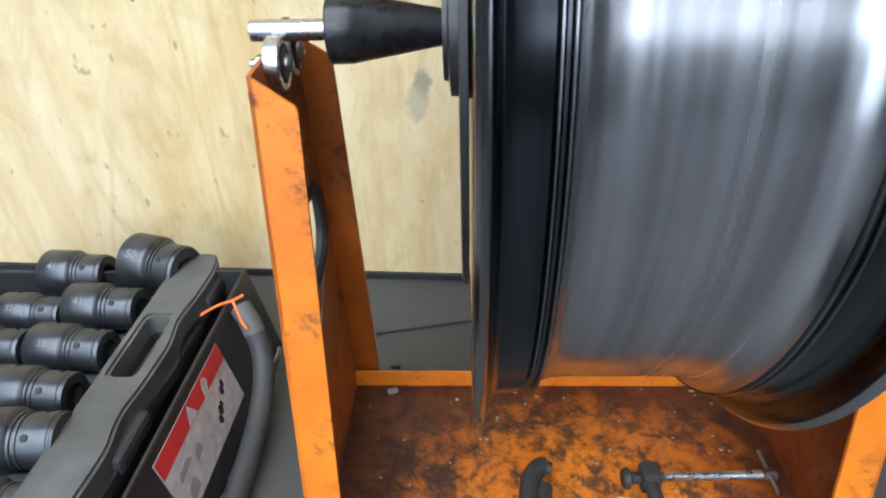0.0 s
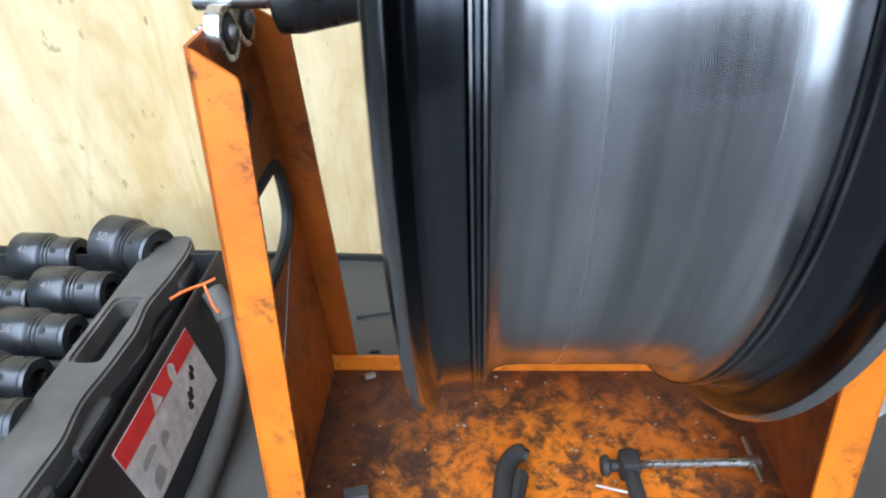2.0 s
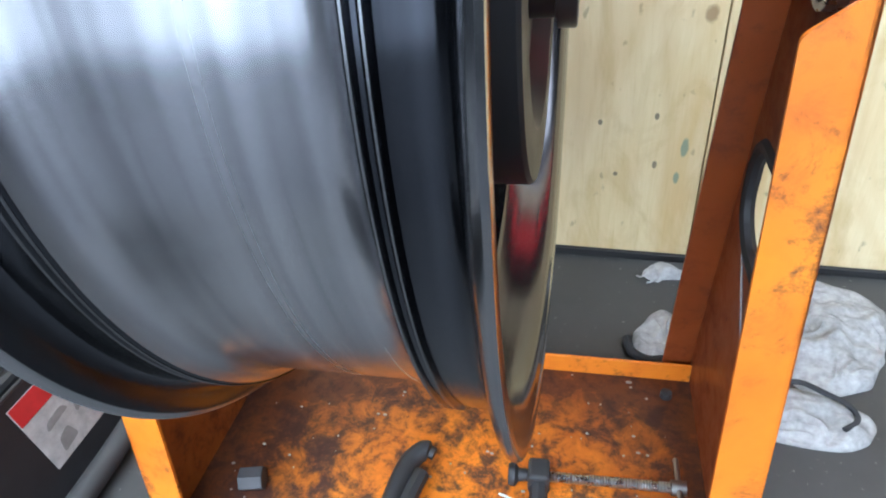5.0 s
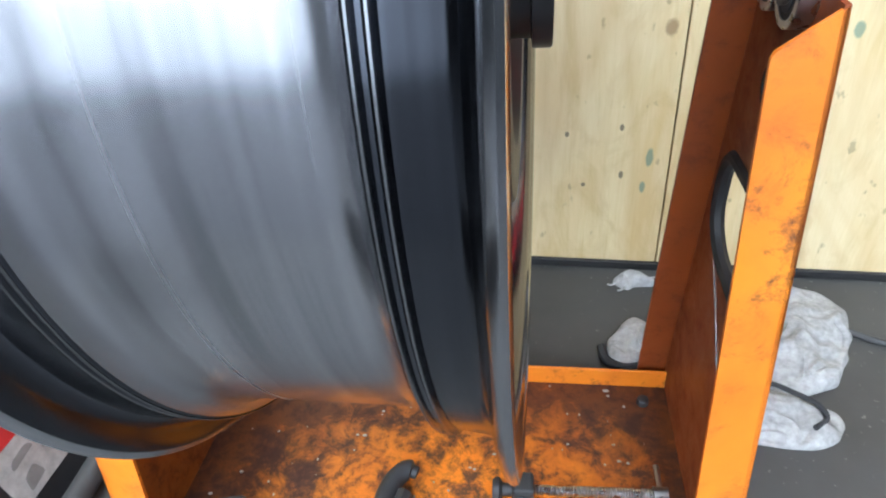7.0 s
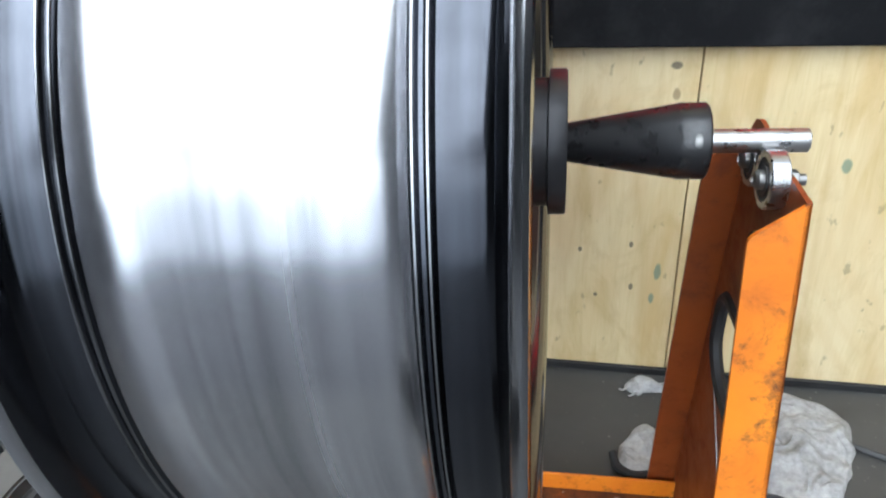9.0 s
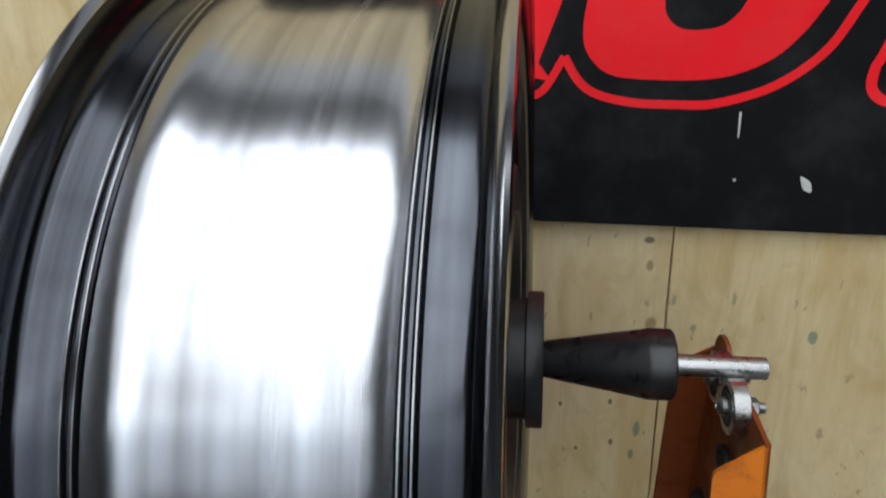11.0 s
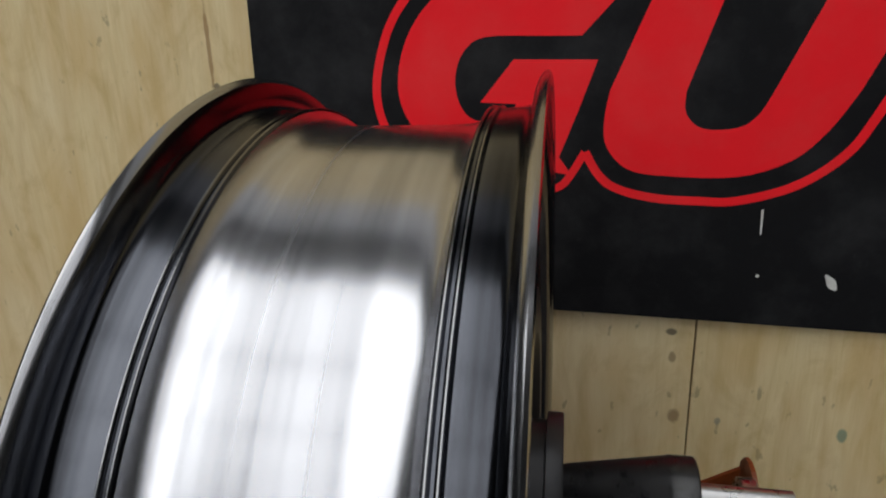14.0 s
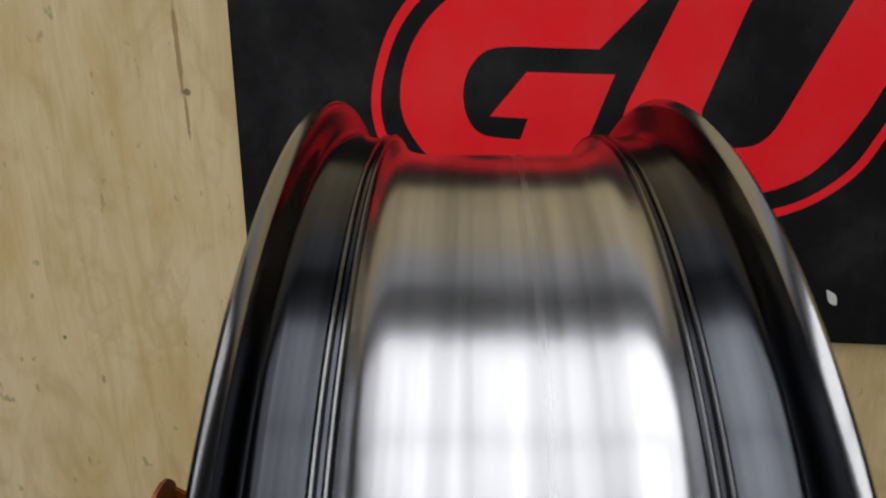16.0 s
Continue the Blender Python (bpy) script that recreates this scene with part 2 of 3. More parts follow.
LABEL_RED = plain("label_red", (0.55, 0.03, 0.03), 0.5, 0, 0.3, 60)
INK = plain("ink_black", (0.015, 0.015, 0.015), 0.6)
MARK = plain("stamped_marking", (0.2, 0.2, 0.2), 0.5)
CLOTH = plain("grey_white_cloth", (0.36, 0.355, 0.345), 0.95, 0, 0.4, 160, 1.0, 0.1)
HEM = plain("dark_hem", (0.03, 0.03, 0.032), 0.9)
CHIP = plain("pale_crumb", (0.33, 0.31, 0.28), 0.8)
CONCRETE = plain("concrete", (0.075, 0.075, 0.078), 0.8, 0, 0.2, 4, 0.2)
DARKWALL = plain("unseen_dark_wall", (0.04, 0.041, 0.043), 0.8, 0, 0.25, 3)
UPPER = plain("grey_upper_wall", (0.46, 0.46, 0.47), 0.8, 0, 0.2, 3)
SKYLIGHT = glow("skylight_sheet", (0.9, 0.96, 1.0), 5.7)
SKYLIGHT_DIM = glow("dim_skylight_sheet", (0.9, 0.95, 1.0), 2.6)
YARD_GLOW = glow("unseen_yard_glow", (0.88, 0.94, 1.0), 0.72)
DAYLIGHT = glow("overcast_distance", (0.9, 0.96, 1.0), 2.1)
PURLIN = plain("grey_purlin", (0.25, 0.25, 0.25), 0.6)


# ---------------------------------------------------------------- mesh helpers
def finish(bm, name, smooth=False, angle=40):
    me = bpy.data.meshes.new(name)
    bmesh.ops.recalc_face_normals(bm, faces=bm.faces)
    if smooth:
        for f in bm.faces:
            f.smooth = True
        for e in bm.edges:
            if len(e.link_faces) == 2 and e.calc_face_angle(0) > radians(angle):
                e.smooth = False
    bm.to_mesh(me)
    bm.free()
    return me


def part(name, bm, material, parent=None, label="", smooth=False, at=None):
    me = finish(bm, name, smooth)
    me.materials.append(material)
    ob = new(name, me)
    if parent is not None:
        ob.parent = parent
    if at is not None:
        ob.matrix_basis = at
    if label:
        ob["label"] = label
    return ob


def thing(name, label, category, at=None, group="", kind=""):
    ob = new(name)
    ob.empty_display_size = 0.02
    if at is not None:
        ob.matrix_basis = at
    return tagged(ob, label, category, group, kind)


def box(x0, x1, y0, y1, z0, z1, bevel=0.0, bm=None):
    bm = bm or bmesh.new()
    r = bmesh.ops.create_cube(bm, size=1.0, matrix=Matrix.LocRotScale(((x0 + x1) / 2, (y0 + y1) / 2, (z0 + z1) / 2), None, (x1 - x0, y1 - y0, z1 - z0)))
    if bevel:
        es = list({e for v in r["verts"] for e in v.link_edges})
        bmesh.ops.bevel(bm, geom=es, offset=bevel, segments=2, affect="EDGES", profile=0.5)
    return bm


def revolve(profile, steps=64, closed=False, bm=None):
    """Turns (x, r) points round the x axis."""
    bm = bm or bmesh.new()
    rings = []
    for x, r in profile:
        if r < 1e-6:
            rings.append([bm.verts.new((x, 0, 0))])
        else:
            rings.append([bm.verts.new((x, r * math.cos(a), r * math.sin(a))) for a in (2 * math.pi * i / steps for i in range(steps))])
    pairs = list(zip(rings, rings[1:])) + ([(rings[-1], rings[0])] if closed else [])
    for a, b in pairs:
        for i in range(steps):
            j = (i + 1) % steps
            quad = [a[i % len(a)], a[j % len(a)], b[j % len(b)], b[i % len(b)]]
            quad = list(dict.fromkeys(quad))
            if len(quad) > 2:
                bm.faces.new(quad)
    return bm


def rounded(points, radius, steps=5):
    """A closed outline with its corners rounded."""
    out = []
    n = len(points)
    for i in range(n):
        p, a, b = Vector(points[i]), Vector(points[i - 1]), Vector(points[(i + 1) % n])
        r = radius[i] if isinstance(radius, (list, tuple)) else radius
        da, db = a - p, b - p
        r = min(r, da.length * 0.49, db.length * 0.49)
        if r <= 1e-6:
            out.append(p)
            continue
        s, e = p + da.normalized() * r, p + db.normalized() * r
        for k in range(steps + 1):
            t = k / steps
            out.append((1 - t) ** 2 * s + 2 * t * (1 - t) * p + t * t * e)
    return out


def slab(outline, depth, place, hole=None, bm=None):
    """A plate with the outline (u, v) and thickness, each point put into space by place(u, v, w); hole: an outline of as many points."""
    bm = bm or bmesh.new()
    lo = [bm.verts.new(place(u, v, 0)) for u, v in outline]
    hi = [bm.verts.new(place(u, v, depth)) for u, v in outline]
    n = len(lo)
    for i in range(n):
        j = (i + 1) % n
        bm.faces.new((lo[i], lo[j], hi[j], hi[i]))
    if hole is None:
        bm.faces.new(lo[::-1])
        bm.faces.new(hi)
    else:
        edges = []
        for w, ring in ((0, lo), (depth, hi)):
            inner = [bm.verts.new(place(u, v, w)) for u, v in hole]
            es = [bm.edges.new((inner[i], inner[(i + 1) % len(inner)])) for i in range(len(inner))]
            rim = [bm.edges.get((ring[i], ring[(i + 1) % n])) for i in range(n)]
            bmesh.ops.triangle_fill(bm, use_beauty=True, edges=es + rim)
            edges.append(inner)
        a, b = edges
        for i in range(len(a)):
            j = (i + 1) % len(a)
            bm.faces.new((a[i], a[j], b[j], b[i]))
    return bm


def tube(points, radius, steps=10, closed=False, bm=None):
    bm = bm or bmesh.new()
    pts = [Vector(p) for p in points]
    rings = []
    side = None
    n = len(pts)
    for i, p in enumerate(pts):
        a = pts[i - 1] if (i or closed) else p
        b = pts[(i + 1) % n] if (i < n - 1 or closed) else p
        d = (b - a).normalized()
        if side is None:
            side = d.orthogonal().normalized()
        side = (side - d * side.dot(d)).normalized()
        up = d.cross(side)
        r = radius(i / max(1, n - 1)) if callable(radius) else radius
        rings.append([bm.verts.new(p + r * (math.cos(q) * side + math.sin(q) * up)) for q in (2 * math.pi * k / steps for k in range(steps))])
    for a, b in list(zip(rings, rings[1:])) + ([(rings[-1], rings[0])] if closed else []):
        for k in range(steps):
            j = (k + 1) % steps
            bm.faces.new((a[k], a[j], b[j], b[k]))
    if not closed:
        bm.faces.new(rings[0][::-1])
        bm.faces.new(rings[-1])
    return bm


def spline(points, per=6, closed=False):
    """A smooth line through the points."""
    pts = [Vector(p) for p in points]
    n = len(pts)
    out = []
    for i in range(n if closed else n - 1):
        if closed:
            p0, p1, p2, p3 = pts[i - 1], pts[i], pts[(i + 1) % n], pts[(i + 2) % n]
        else:
            p0, p1, p2, p3 = pts[max(0, i - 1)], pts[i], pts[i + 1], pts[min(n - 1, i + 2)]
        for k in range(per):
            t = k / per
            out.append(0.5 * (2 * p1 + (p2 - p0) * t + (2 * p0 - 5 * p1 + 4 * p2 - p3) * t * t + (3 * p1 - p0 - 3 * p2 + p3) * t ** 3))
    if not closed:
        out.append(pts[-1])
    return out


def hexagon(x0, x1, r, bm=None):
    return revolve([(x0, 0), (x0, r * 0.93), (x0 + 0.0006, r), (x1 - 0.0006, r), (x1, r * 0.93), (x1, 0)], 6, bm=bm)


# ---------------------------------------------------------------- the setting
WALL_Y = 0.4484
SEAM_X = 0.2445
BENCH_FRONT = -0.55
# the bench and wall stand a little askew to the stand
SKEW = Matrix.Translation((0, WALL_Y, 0)) @ Matrix.Rotation(math.atan(-0.0516), 4, "Z") @ Matrix.Translation((0, -WALL_Y, 0))

wall = thing("wall_north", "plywood-sheeted workshop wall behind the bench", "wall", SKEW, kind="structure")
part("plywood_sheet", box(-1.6, SEAM_X - 0.0008, WALL_Y, WALL_Y + 0.018, -0.02, 1.55, 0.0008), PLY, wall)
part("plywood_sheet", box(SEAM_X + 0.0008, 1.9, WALL_Y - 0.001, WALL_Y + 0.018, -0.02, 1.55, 0.0008), PLY, wall)
part("upper_wall", box(-1.6, 1.9, WALL_Y + 0.0, WALL_Y + 0.1, 1.553, 2.66), UPPER, wall, "grey upper wall")
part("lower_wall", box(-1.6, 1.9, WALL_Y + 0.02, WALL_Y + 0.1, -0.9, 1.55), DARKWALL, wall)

bench = thing("bench", "workbench with a worn dark grey top", "workbench", SKEW, kind="structure")
part("bench_top", box(-1.6, 1.9, BENCH_FRONT, WALL_Y - 0.0005, -0.03, 0.0, 0.003), BENCH, bench)
part("cabinet_front", box(-1.6, 1.9, BENCH_FRONT + 0.03, WALL_Y - 0.01, -0.9, -0.032), TINWARE, bench)
part("edge_strip", box(-1.6, 1.9, WALL_Y - 0.007, WALL_Y - 0.0012, 0.0005, 0.0105, 0.001), RUBBER, bench, "black strip along the back of the bench")

floor = tagged(part("floor", box(-9, 4.4, -9.1, 0.55, -1.0, -0.9), CONCRETE), "grey concrete workshop floor", "floor", kind="structure")
# walls added out of view: close the room, darken what the rim reflects
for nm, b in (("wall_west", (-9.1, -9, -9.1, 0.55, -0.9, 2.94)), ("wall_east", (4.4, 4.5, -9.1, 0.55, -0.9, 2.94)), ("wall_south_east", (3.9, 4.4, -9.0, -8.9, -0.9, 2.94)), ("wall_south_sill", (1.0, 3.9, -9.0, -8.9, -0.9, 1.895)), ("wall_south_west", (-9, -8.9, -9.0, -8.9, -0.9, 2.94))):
    tagged(part(nm, box(*b), DARKWALL), "unseen dark side wall added to close the room", "wall", kind="structure")
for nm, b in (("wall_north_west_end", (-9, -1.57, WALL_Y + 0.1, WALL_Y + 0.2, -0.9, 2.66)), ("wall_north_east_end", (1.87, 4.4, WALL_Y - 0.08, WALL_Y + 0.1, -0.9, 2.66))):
    tagged(part(nm, box(*b), DARKWALL), "unseen dark end wall added beside the plywood", "wall", kind="structure")
roof = tagged(part("ceiling", box(-9, 4.4, -9.1, 0.55, 2.94, 2.98), UPPER), "grey workshop roof lining", "ceiling", kind="structure")
tagged(part("skylight", box(-3.6, 0.62, -8.9, -0.15, 2.905, 2.93), SKYLIGHT), "long translucent roof light above the bench", "skylight", kind="structure")
# dimmer glowing sheet, added unseen to keep the light and grey the reflection
tagged(part("skylight", box(0.66, 2.4, -8.9, -0.15, 2.905, 2.93), SKYLIGHT_DIM), "dimmer roof light sheet, added out of view", "skylight", kind="structure")
for x in (-2.9, -2.1, -1.3, -0.3, 0.64, 1.6):
    tagged(part("glazing_bar", box(x - 0.02, x + 0.02, -8.9, -0.15, 2.86, 2.902), PURLIN), "grey glazing bar under the roof light", "beam", kind="structure")
tagged(part("backdrop", box(-8.9, 3.9, -9.1, -9.0, 1.9, 2.93), DAYLIGHT), "bright overcast sky outside the open front", "backdrop", kind="structure")
# added glowing sheet, never in view, for the rim's lower reflections
tagged(part("backdrop", box(-8.9, 1.0, -9.1, -9.0, -0.9, 1.895), YARD_GLOW), "unseen glowing sheet added in place of a yard outside", "backdrop", kind="structure")
for y in (-1.24, -2.45, -3.65, -4.85, -6.05):
    tagged(part("purlin", box(-9, 4.4, y - 0.025, y + 0.025, 2.81, 2.857), PURLIN), "grey roof purlin under the translucent sheets", "beam", kind="structure")


# ---------------------------------------------------------------- the wall sign
sign = thing("wall_sign", "black painted board sign with bold red outlined shapes", "sign", SKEW @ Matrix.Translation((-0.2568, WALL_Y - 0.0135, 0.4405)) @ Matrix.Rotation(radians(0.85), 4, "Y"))
part("board", box(0, 1.3, 0, 0.012, 0, 0.5, 0.0015), SIGN, sign)


def on_board(w0):
    return lambda u, v, w: (1.0546 * u + 0.0218 * v - 0.0011, -w0 - w, 1.0412 * v - 0.0161 * u + 0.0042)


# the round red shape: a broad ring open on its right, with a bar turned inwards
ring_shape = spline([(0.34, 0.150), (0.27, 0.160), (0.205, 0.170), (0.172, 0.198), (0.159, 0.235), (0.168, 0.282), (0.197, 0.322), (0.25, 0.352), (0.33, 0.36)], 5)
ring_shape += [Vector(p) for p in ((0.405, 0.36), (0.377, 0.326), (0.341, 0.285))]
ring_shape += spline([(0.30, 0.285), (0.248, 0.284), (0.227, 0.27), (0.219, 0.245), (0.224, 0.219), (0.24, 0.203), (0.275, 0.2)], 4)
ring_shape += [Vector(p) for p in ((0.281, 0.22), (0.245, 0.221), (0.277, 0.263), (0.3575, 0.263), (0.341, 0.211), (0.326, 0.168))]
part("red_ring_shape", slab(ring_shape, 0.0006, on_board(0.0003)), RED, sign, "red painted rounded shape")

cup_shape = [Vector((0.408, 0.36)), Vector((0.394, 0.322))] + spline([(0.366, 0.235), (0.364, 0.205), (0.370, 0.179), (0.393, 0.158), (0.431, 0.153), (0.494, 0.155), (0.537, 0.172), (0.562, 0.2), (0.58, 0.236)], 4)
cup_shape += [Vector(p) for p in ((0.612, 0.33), (0.622, 0.36), (0.553, 0.36), (0.538, 0.317))]
cup_shape += spline([(0.509, 0.232), (0.501, 0.214), (0.486, 0.2015), (0.455, 0.2), (0.438, 0.214), (0.435, 0.234)], 4)
cup_shape += [Vector((0.455, 0.32)), Vector((0.466, 0.36))]
cup_shape = [Vector((p.x + 0.055 * max(0.0, p.y - 0.15), p.y)) for p in cup_shape]
part("red_cup_shape", slab(cup_shape, 0.0006, on_board(0.0003)), RED, sign, "red painted cup-like shape")


def stripe(points, width, per=6):
    line = [Vector((p.x, p.y)) for p in spline([(u, v, 0) for u, v in points], per)]
    left, right = [], []
    for i, p in enumerate(line):
        d = (line[min(i + 1, len(line) - 1)] - line[max(i - 1, 0)]).normalized()
        nrm = Vector((-d.y, d.x)) * width / 2
        left.append(p + nrm)
        right.append(p - nrm)
    return left + right[::-1]


part("red_outline", slab(stripe([(0.245, 0.368), (0.19, 0.342), (0.155, 0.303), (0.138, 0.253), (0.1375, 0.214), (0.152, 0.182), (0.185, 0.158), (0.25, 0.145), (0.318, 0.134)], 0.009), 0.0005, on_board(0.0003)), RED, sign, "thin red painted outline")
part("red_outline", slab(stripe([(0.318, 0.134), (0.333, 0.142), (0.351, 0.174)], 0.008), 0.0004, on_board(0.0009)), RED, sign, "thin red painted outline")
part("red_outline", slab(stripe([(0.351, 0.174), (0.366, 0.151), (0.385, 0.138), (0.42, 0.1305), (0.46, 0.1295), (0.497, 0.1315), (0.546, 0.149), (0.583, 0.18), (0.602, 0.216), (0.618, 0.256), (0.656, 0.36)], 0.0085), 0.0005, on_board(0.0003)), RED, sign, "thin red painted outline")
part("red_outline", slab(stripe([(0.70, 0.135), (0.65, 0.135), (0.63, 0.145), (0.627, 0.165), (0.635, 0.19), (0.68, 0.34)], 0.009), 0.0005, on_board(0.0003)), RED, sign, "thin red painted outline")
part("red_bar_shape", slab(rounded([(0.655, 0.155), (0.9, 0.155), (0.96, 0.36), (0.715, 0.36)], 0.02), 0.0006, on_board(0.0003)), RED, sign, "red painted shape")
part("paint_splash", slab(rounded([(0.583, 0.064), (0.588, 0.049), (0.597, 0.046), (0.594, 0.058)], 0.004), 0.0005, on_board(0.0003)), WHITE, sign, "white paint splash")
part("paint_splash", slab(rounded([(0.519, 0.124), (0.521, 0.099), (0.5223, 0.099), (0.5213, 0.124)], 0.0006), 0.0005, on_board(0.0003)), WHITE, sign, "thin white paint run")
part("paint_splash", slab(rounded([(0.523, 0.055), (0.526, 0.055), (0.526, 0.058), (0.523, 0.058)], 0.001), 0.0005, on_board(0.0003)), WHITE, sign, "white paint speck")


# ---------------------------------------------------------------- the balancing stand
AXLE_Y, AXLE_Z = 0.1125, 0.4420
HALF, FLANGE, TOP = 0.2285, 0.0300, 0.4290
SHEET = 0.003


def front_y(z):
    return 0.0474 - 0.155 * (0.4071 - z)


def back_y(z):
    return 0.1735 + 0.163 * (0.4 - z)


HOLE = [(0.056, 0.222), (0.148, 0.226), (0.174, 0.245), (0.172, 0.285), (0.158, 0.303), (0.090, 0.303), (0.066, 0.280)]
stand = thing("balancing_stand", "orange enamelled sheet-steel wheel balancing stand, oily and chipped, on the bench", "wheel stand")
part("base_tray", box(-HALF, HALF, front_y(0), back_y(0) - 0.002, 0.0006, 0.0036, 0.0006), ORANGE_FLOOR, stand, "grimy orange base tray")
part("back_rim", box(-HALF + SHEET, HALF - SHEET, 0.2225, 0.2255, 0.0037, 0.0255, 0.0006), ORANGE, stand)
for s in (-1, 1):
    post = part("post", slab([(front_y(0.0008), 0.0008), (back_y(0.0008), 0.0008), (back_y(TOP), TOP), (AXLE_Y + 0.055, TOP + 0.004), (AXLE_Y + 0.048, TOP + 0.0115), (AXLE_Y + 0.040, TOP + 0.0135), (AXLE_Y + 0.030, TOP + 0.0125), (AXLE_Y + 0.010, TOP), (AXLE_Y - 0.03, TOP + 0.002), (front_y(TOP), TOP)], SHEET,
                             lambda u, v, w, s=s: (s * (HALF - w), u, v), hole=rounded(HOLE, 0.018, 5)), ORANGE_OILY if s > 0 else ORANGE_WEB, stand)
    edge = rounded(HOLE, 0.018, 5)
    part("edge_trim", tube([(s * (HALF - SHEET / 2), u, v) for u, v in edge], 0.0055, 8, True), RUBBER, post, "black rubber trim round the hand hole", True)
    part("scratch", tube([(s * 0.2250, 0.1595, 0.2285), (s * 0.2250, 0.078, 0.1440)], 0.0007, 6), LABEL_WHITE, post, "long pale scratch down to the metal")
    part("grommet", revolve([(-0.003, 0.0105), (-0.003, 0.0135), (0.003, 0.0135), (0.003, 0.0105)], 28, True), RUBBER, post, "round black rubber grommet", True, Matrix.Translation((s * (HALF - 0.0035), 0.1105, 0.3672)))
    # flat disc coloured like the shade in the grommet's opening
    part("grommet_shade_disc", revolve([(-0.0005, 0), (-0.0005, 0.0108), (0.0005, 0.0108), (0.0005, 0)], 28), CAVITY, post, "", True, Matrix.Translation((s * (HALF - 0.0045), 0.1105, 0.3672)))
    for face, y_of in ((-1, front_y), (1, back_y)):
        clip = rounded([(0, 0.0008), (FLANGE, 0.0008), (FLANGE, 0.4086), (0.0, TOP)], [0.0, 0.0, 0.004, 0.003], 4)
        part("front_flange" if face < 0 else "back_flange",
             slab(clip, SHEET, lambda u, v, w, s=s, y_of=y_of, face=face: (s * (HALF - u), y_of(v) - face * w, v)), ORANGE if face < 0 else (ORANGE_OILY if s > 0 else ORANGE_WEB), post)
    for d in (-1, 1):
        at = Matrix.Translation((0, AXLE_Y + d * 0.0174, AXLE_Z - 0.0180))
        x = s * 0.2208
        bearing = part("bearing", revolve([(x - 0.0052, 0.0135), (x - 0.0052, 0.0172), (x - 0.0046, 0.0178), (x + 0.0046, 0.0178), (x + 0.0052, 0.0172), (x + 0.0052, 0.0135)], 48, True), STEEL, stand, "bright steel roller bearing", True, at)
        part("bearing_seal", revolve([(x - 0.0046, 0.0), (x - 0.0046, 0.0134), (x + 0.0046, 0.0134), (x + 0.0046, 0.0)], 32), RUBBER, bearing, "", True)
        xi = s * 0.2160
        part("bolt_head", revolve([(xi - s * q, r) for q, r in ((0.0, 0), (0.0, 0.0060), (0.0035, 0.0060), (0.0055, 0.0046), (0.0062, 0.0025), (0.0055, 0.0024), (0.0040, 0.0022), (0.0040, 0))], 28), ZINC, bearing)
        part("washer", revolve([(xi - 0.0006, 0), (xi - 0.0006, 0.0095), (xi + 0.0016, 0.0105), (xi + 0.0016, 0)], 24), CASE_DARK, bearing)
        xo = s * (HALF + 0.0002)
        part("nut", hexagon(min(xo, xo + s * 0.006), max(xo, xo + s * 0.0055), 0.0062), ZINC, bearing)
        part("bolt_shank", revolve([(min(xo, xo + s * 0.010), 0), (min(xo, xo + s * 0.010), 0.0035), (max(xo, xo + s * 0.010), 0.0035), (max(xo, xo + s * 0.010), 0)], 16), ZINC, bearing, "", True)


# ---------------------------------------------------------------- the wheel and its shaft
WHEEL_X = 0.0
wheel = thing("wheel", "wide machined alloy wheel rim without tyre, spinning on the stand", "wheel", pose(WHEEL_X, AXLE_Y, AXLE_Z))


def widen(x):
    """Stretches the rim's shoulders to their full width."""
    return 1.035 * x if x < 0.06 else 0.0621 + 1.054 * (x - 0.06)


half = [(0.0, 0.2340), (0.020, 0.2340), (0.034, 0.2341), (0.0415, 0.2347), (0.0470, 0.2363), (0.0503, 0.2392), (0.0522, 0.2434)]
part("barrel", revolve([(-widen(x), r) for x, r in half[::-1]] + [(widen(x), r) for x, r in half[1:]], 160), BARREL, wheel, "machined drop centre with fine turning marks", True)
for s in (-1, 1):
    seat = [(0.0522, 0.2432), (0.0532, 0.2446), (0.0544, 0.2450), (0.0554, 0.2436), (0.0566, 0.2436), (0.0576, 0.2450), (0.0586, 0.2449), (0.0600, 0.2432), (0.0725, 0.2446), (0.0755, 0.2456), (0.0772, 0.2482), (0.0780, 0.252), (0.0788, 0.2575), (0.0803, 0.2612)]
    part("bead_seat", revolve([(s * widen(x), r) for x, r in seat], 160), CHROME, wheel, "dark polished bead seat", True)
    # paler metal on the ridge crests puts their highlight lines into the colour
    for x in (0.0538, 0.0581):
        part("bead_ridge", revolve([(s * widen(x + d), r) for d, r in ((-0.0007, 0.2449), (-0.0003, 0.24535), (0.0003, 0.24535), (0.0007, 0.2449))], 160), RIDGE, wheel, "machined ridge, paler for its highlight line", True)
    lip = [(0.0803, 0.2612), (0.0818, 0.2634), (0.0837, 0.2644), (0.0853, 0.2635), (0.0860, 0.2612), (0.0856, 0.2585), (0.0844, 0.256)]
    part("lip", revolve([(s * widen(x), r) for x, r in lip], 160), LIP, wheel, "bright rounded rim lip", True)
    inner = [(0.0844, 0.256), (0.0832, 0.250), (0.0820, 0.2435), (0.0780, 0.2390), (0.0690, 0.2372), (0.0590, 0.2355), (0.0480, 0.2320), (0.045, 0.2285), (0.0, 0.2275)]
    part("inner_wall", revolve([(s * widen(x), r) for x, r in inner], 128), INNER, wheel, "glossy gunmetal inside of the rim", True)
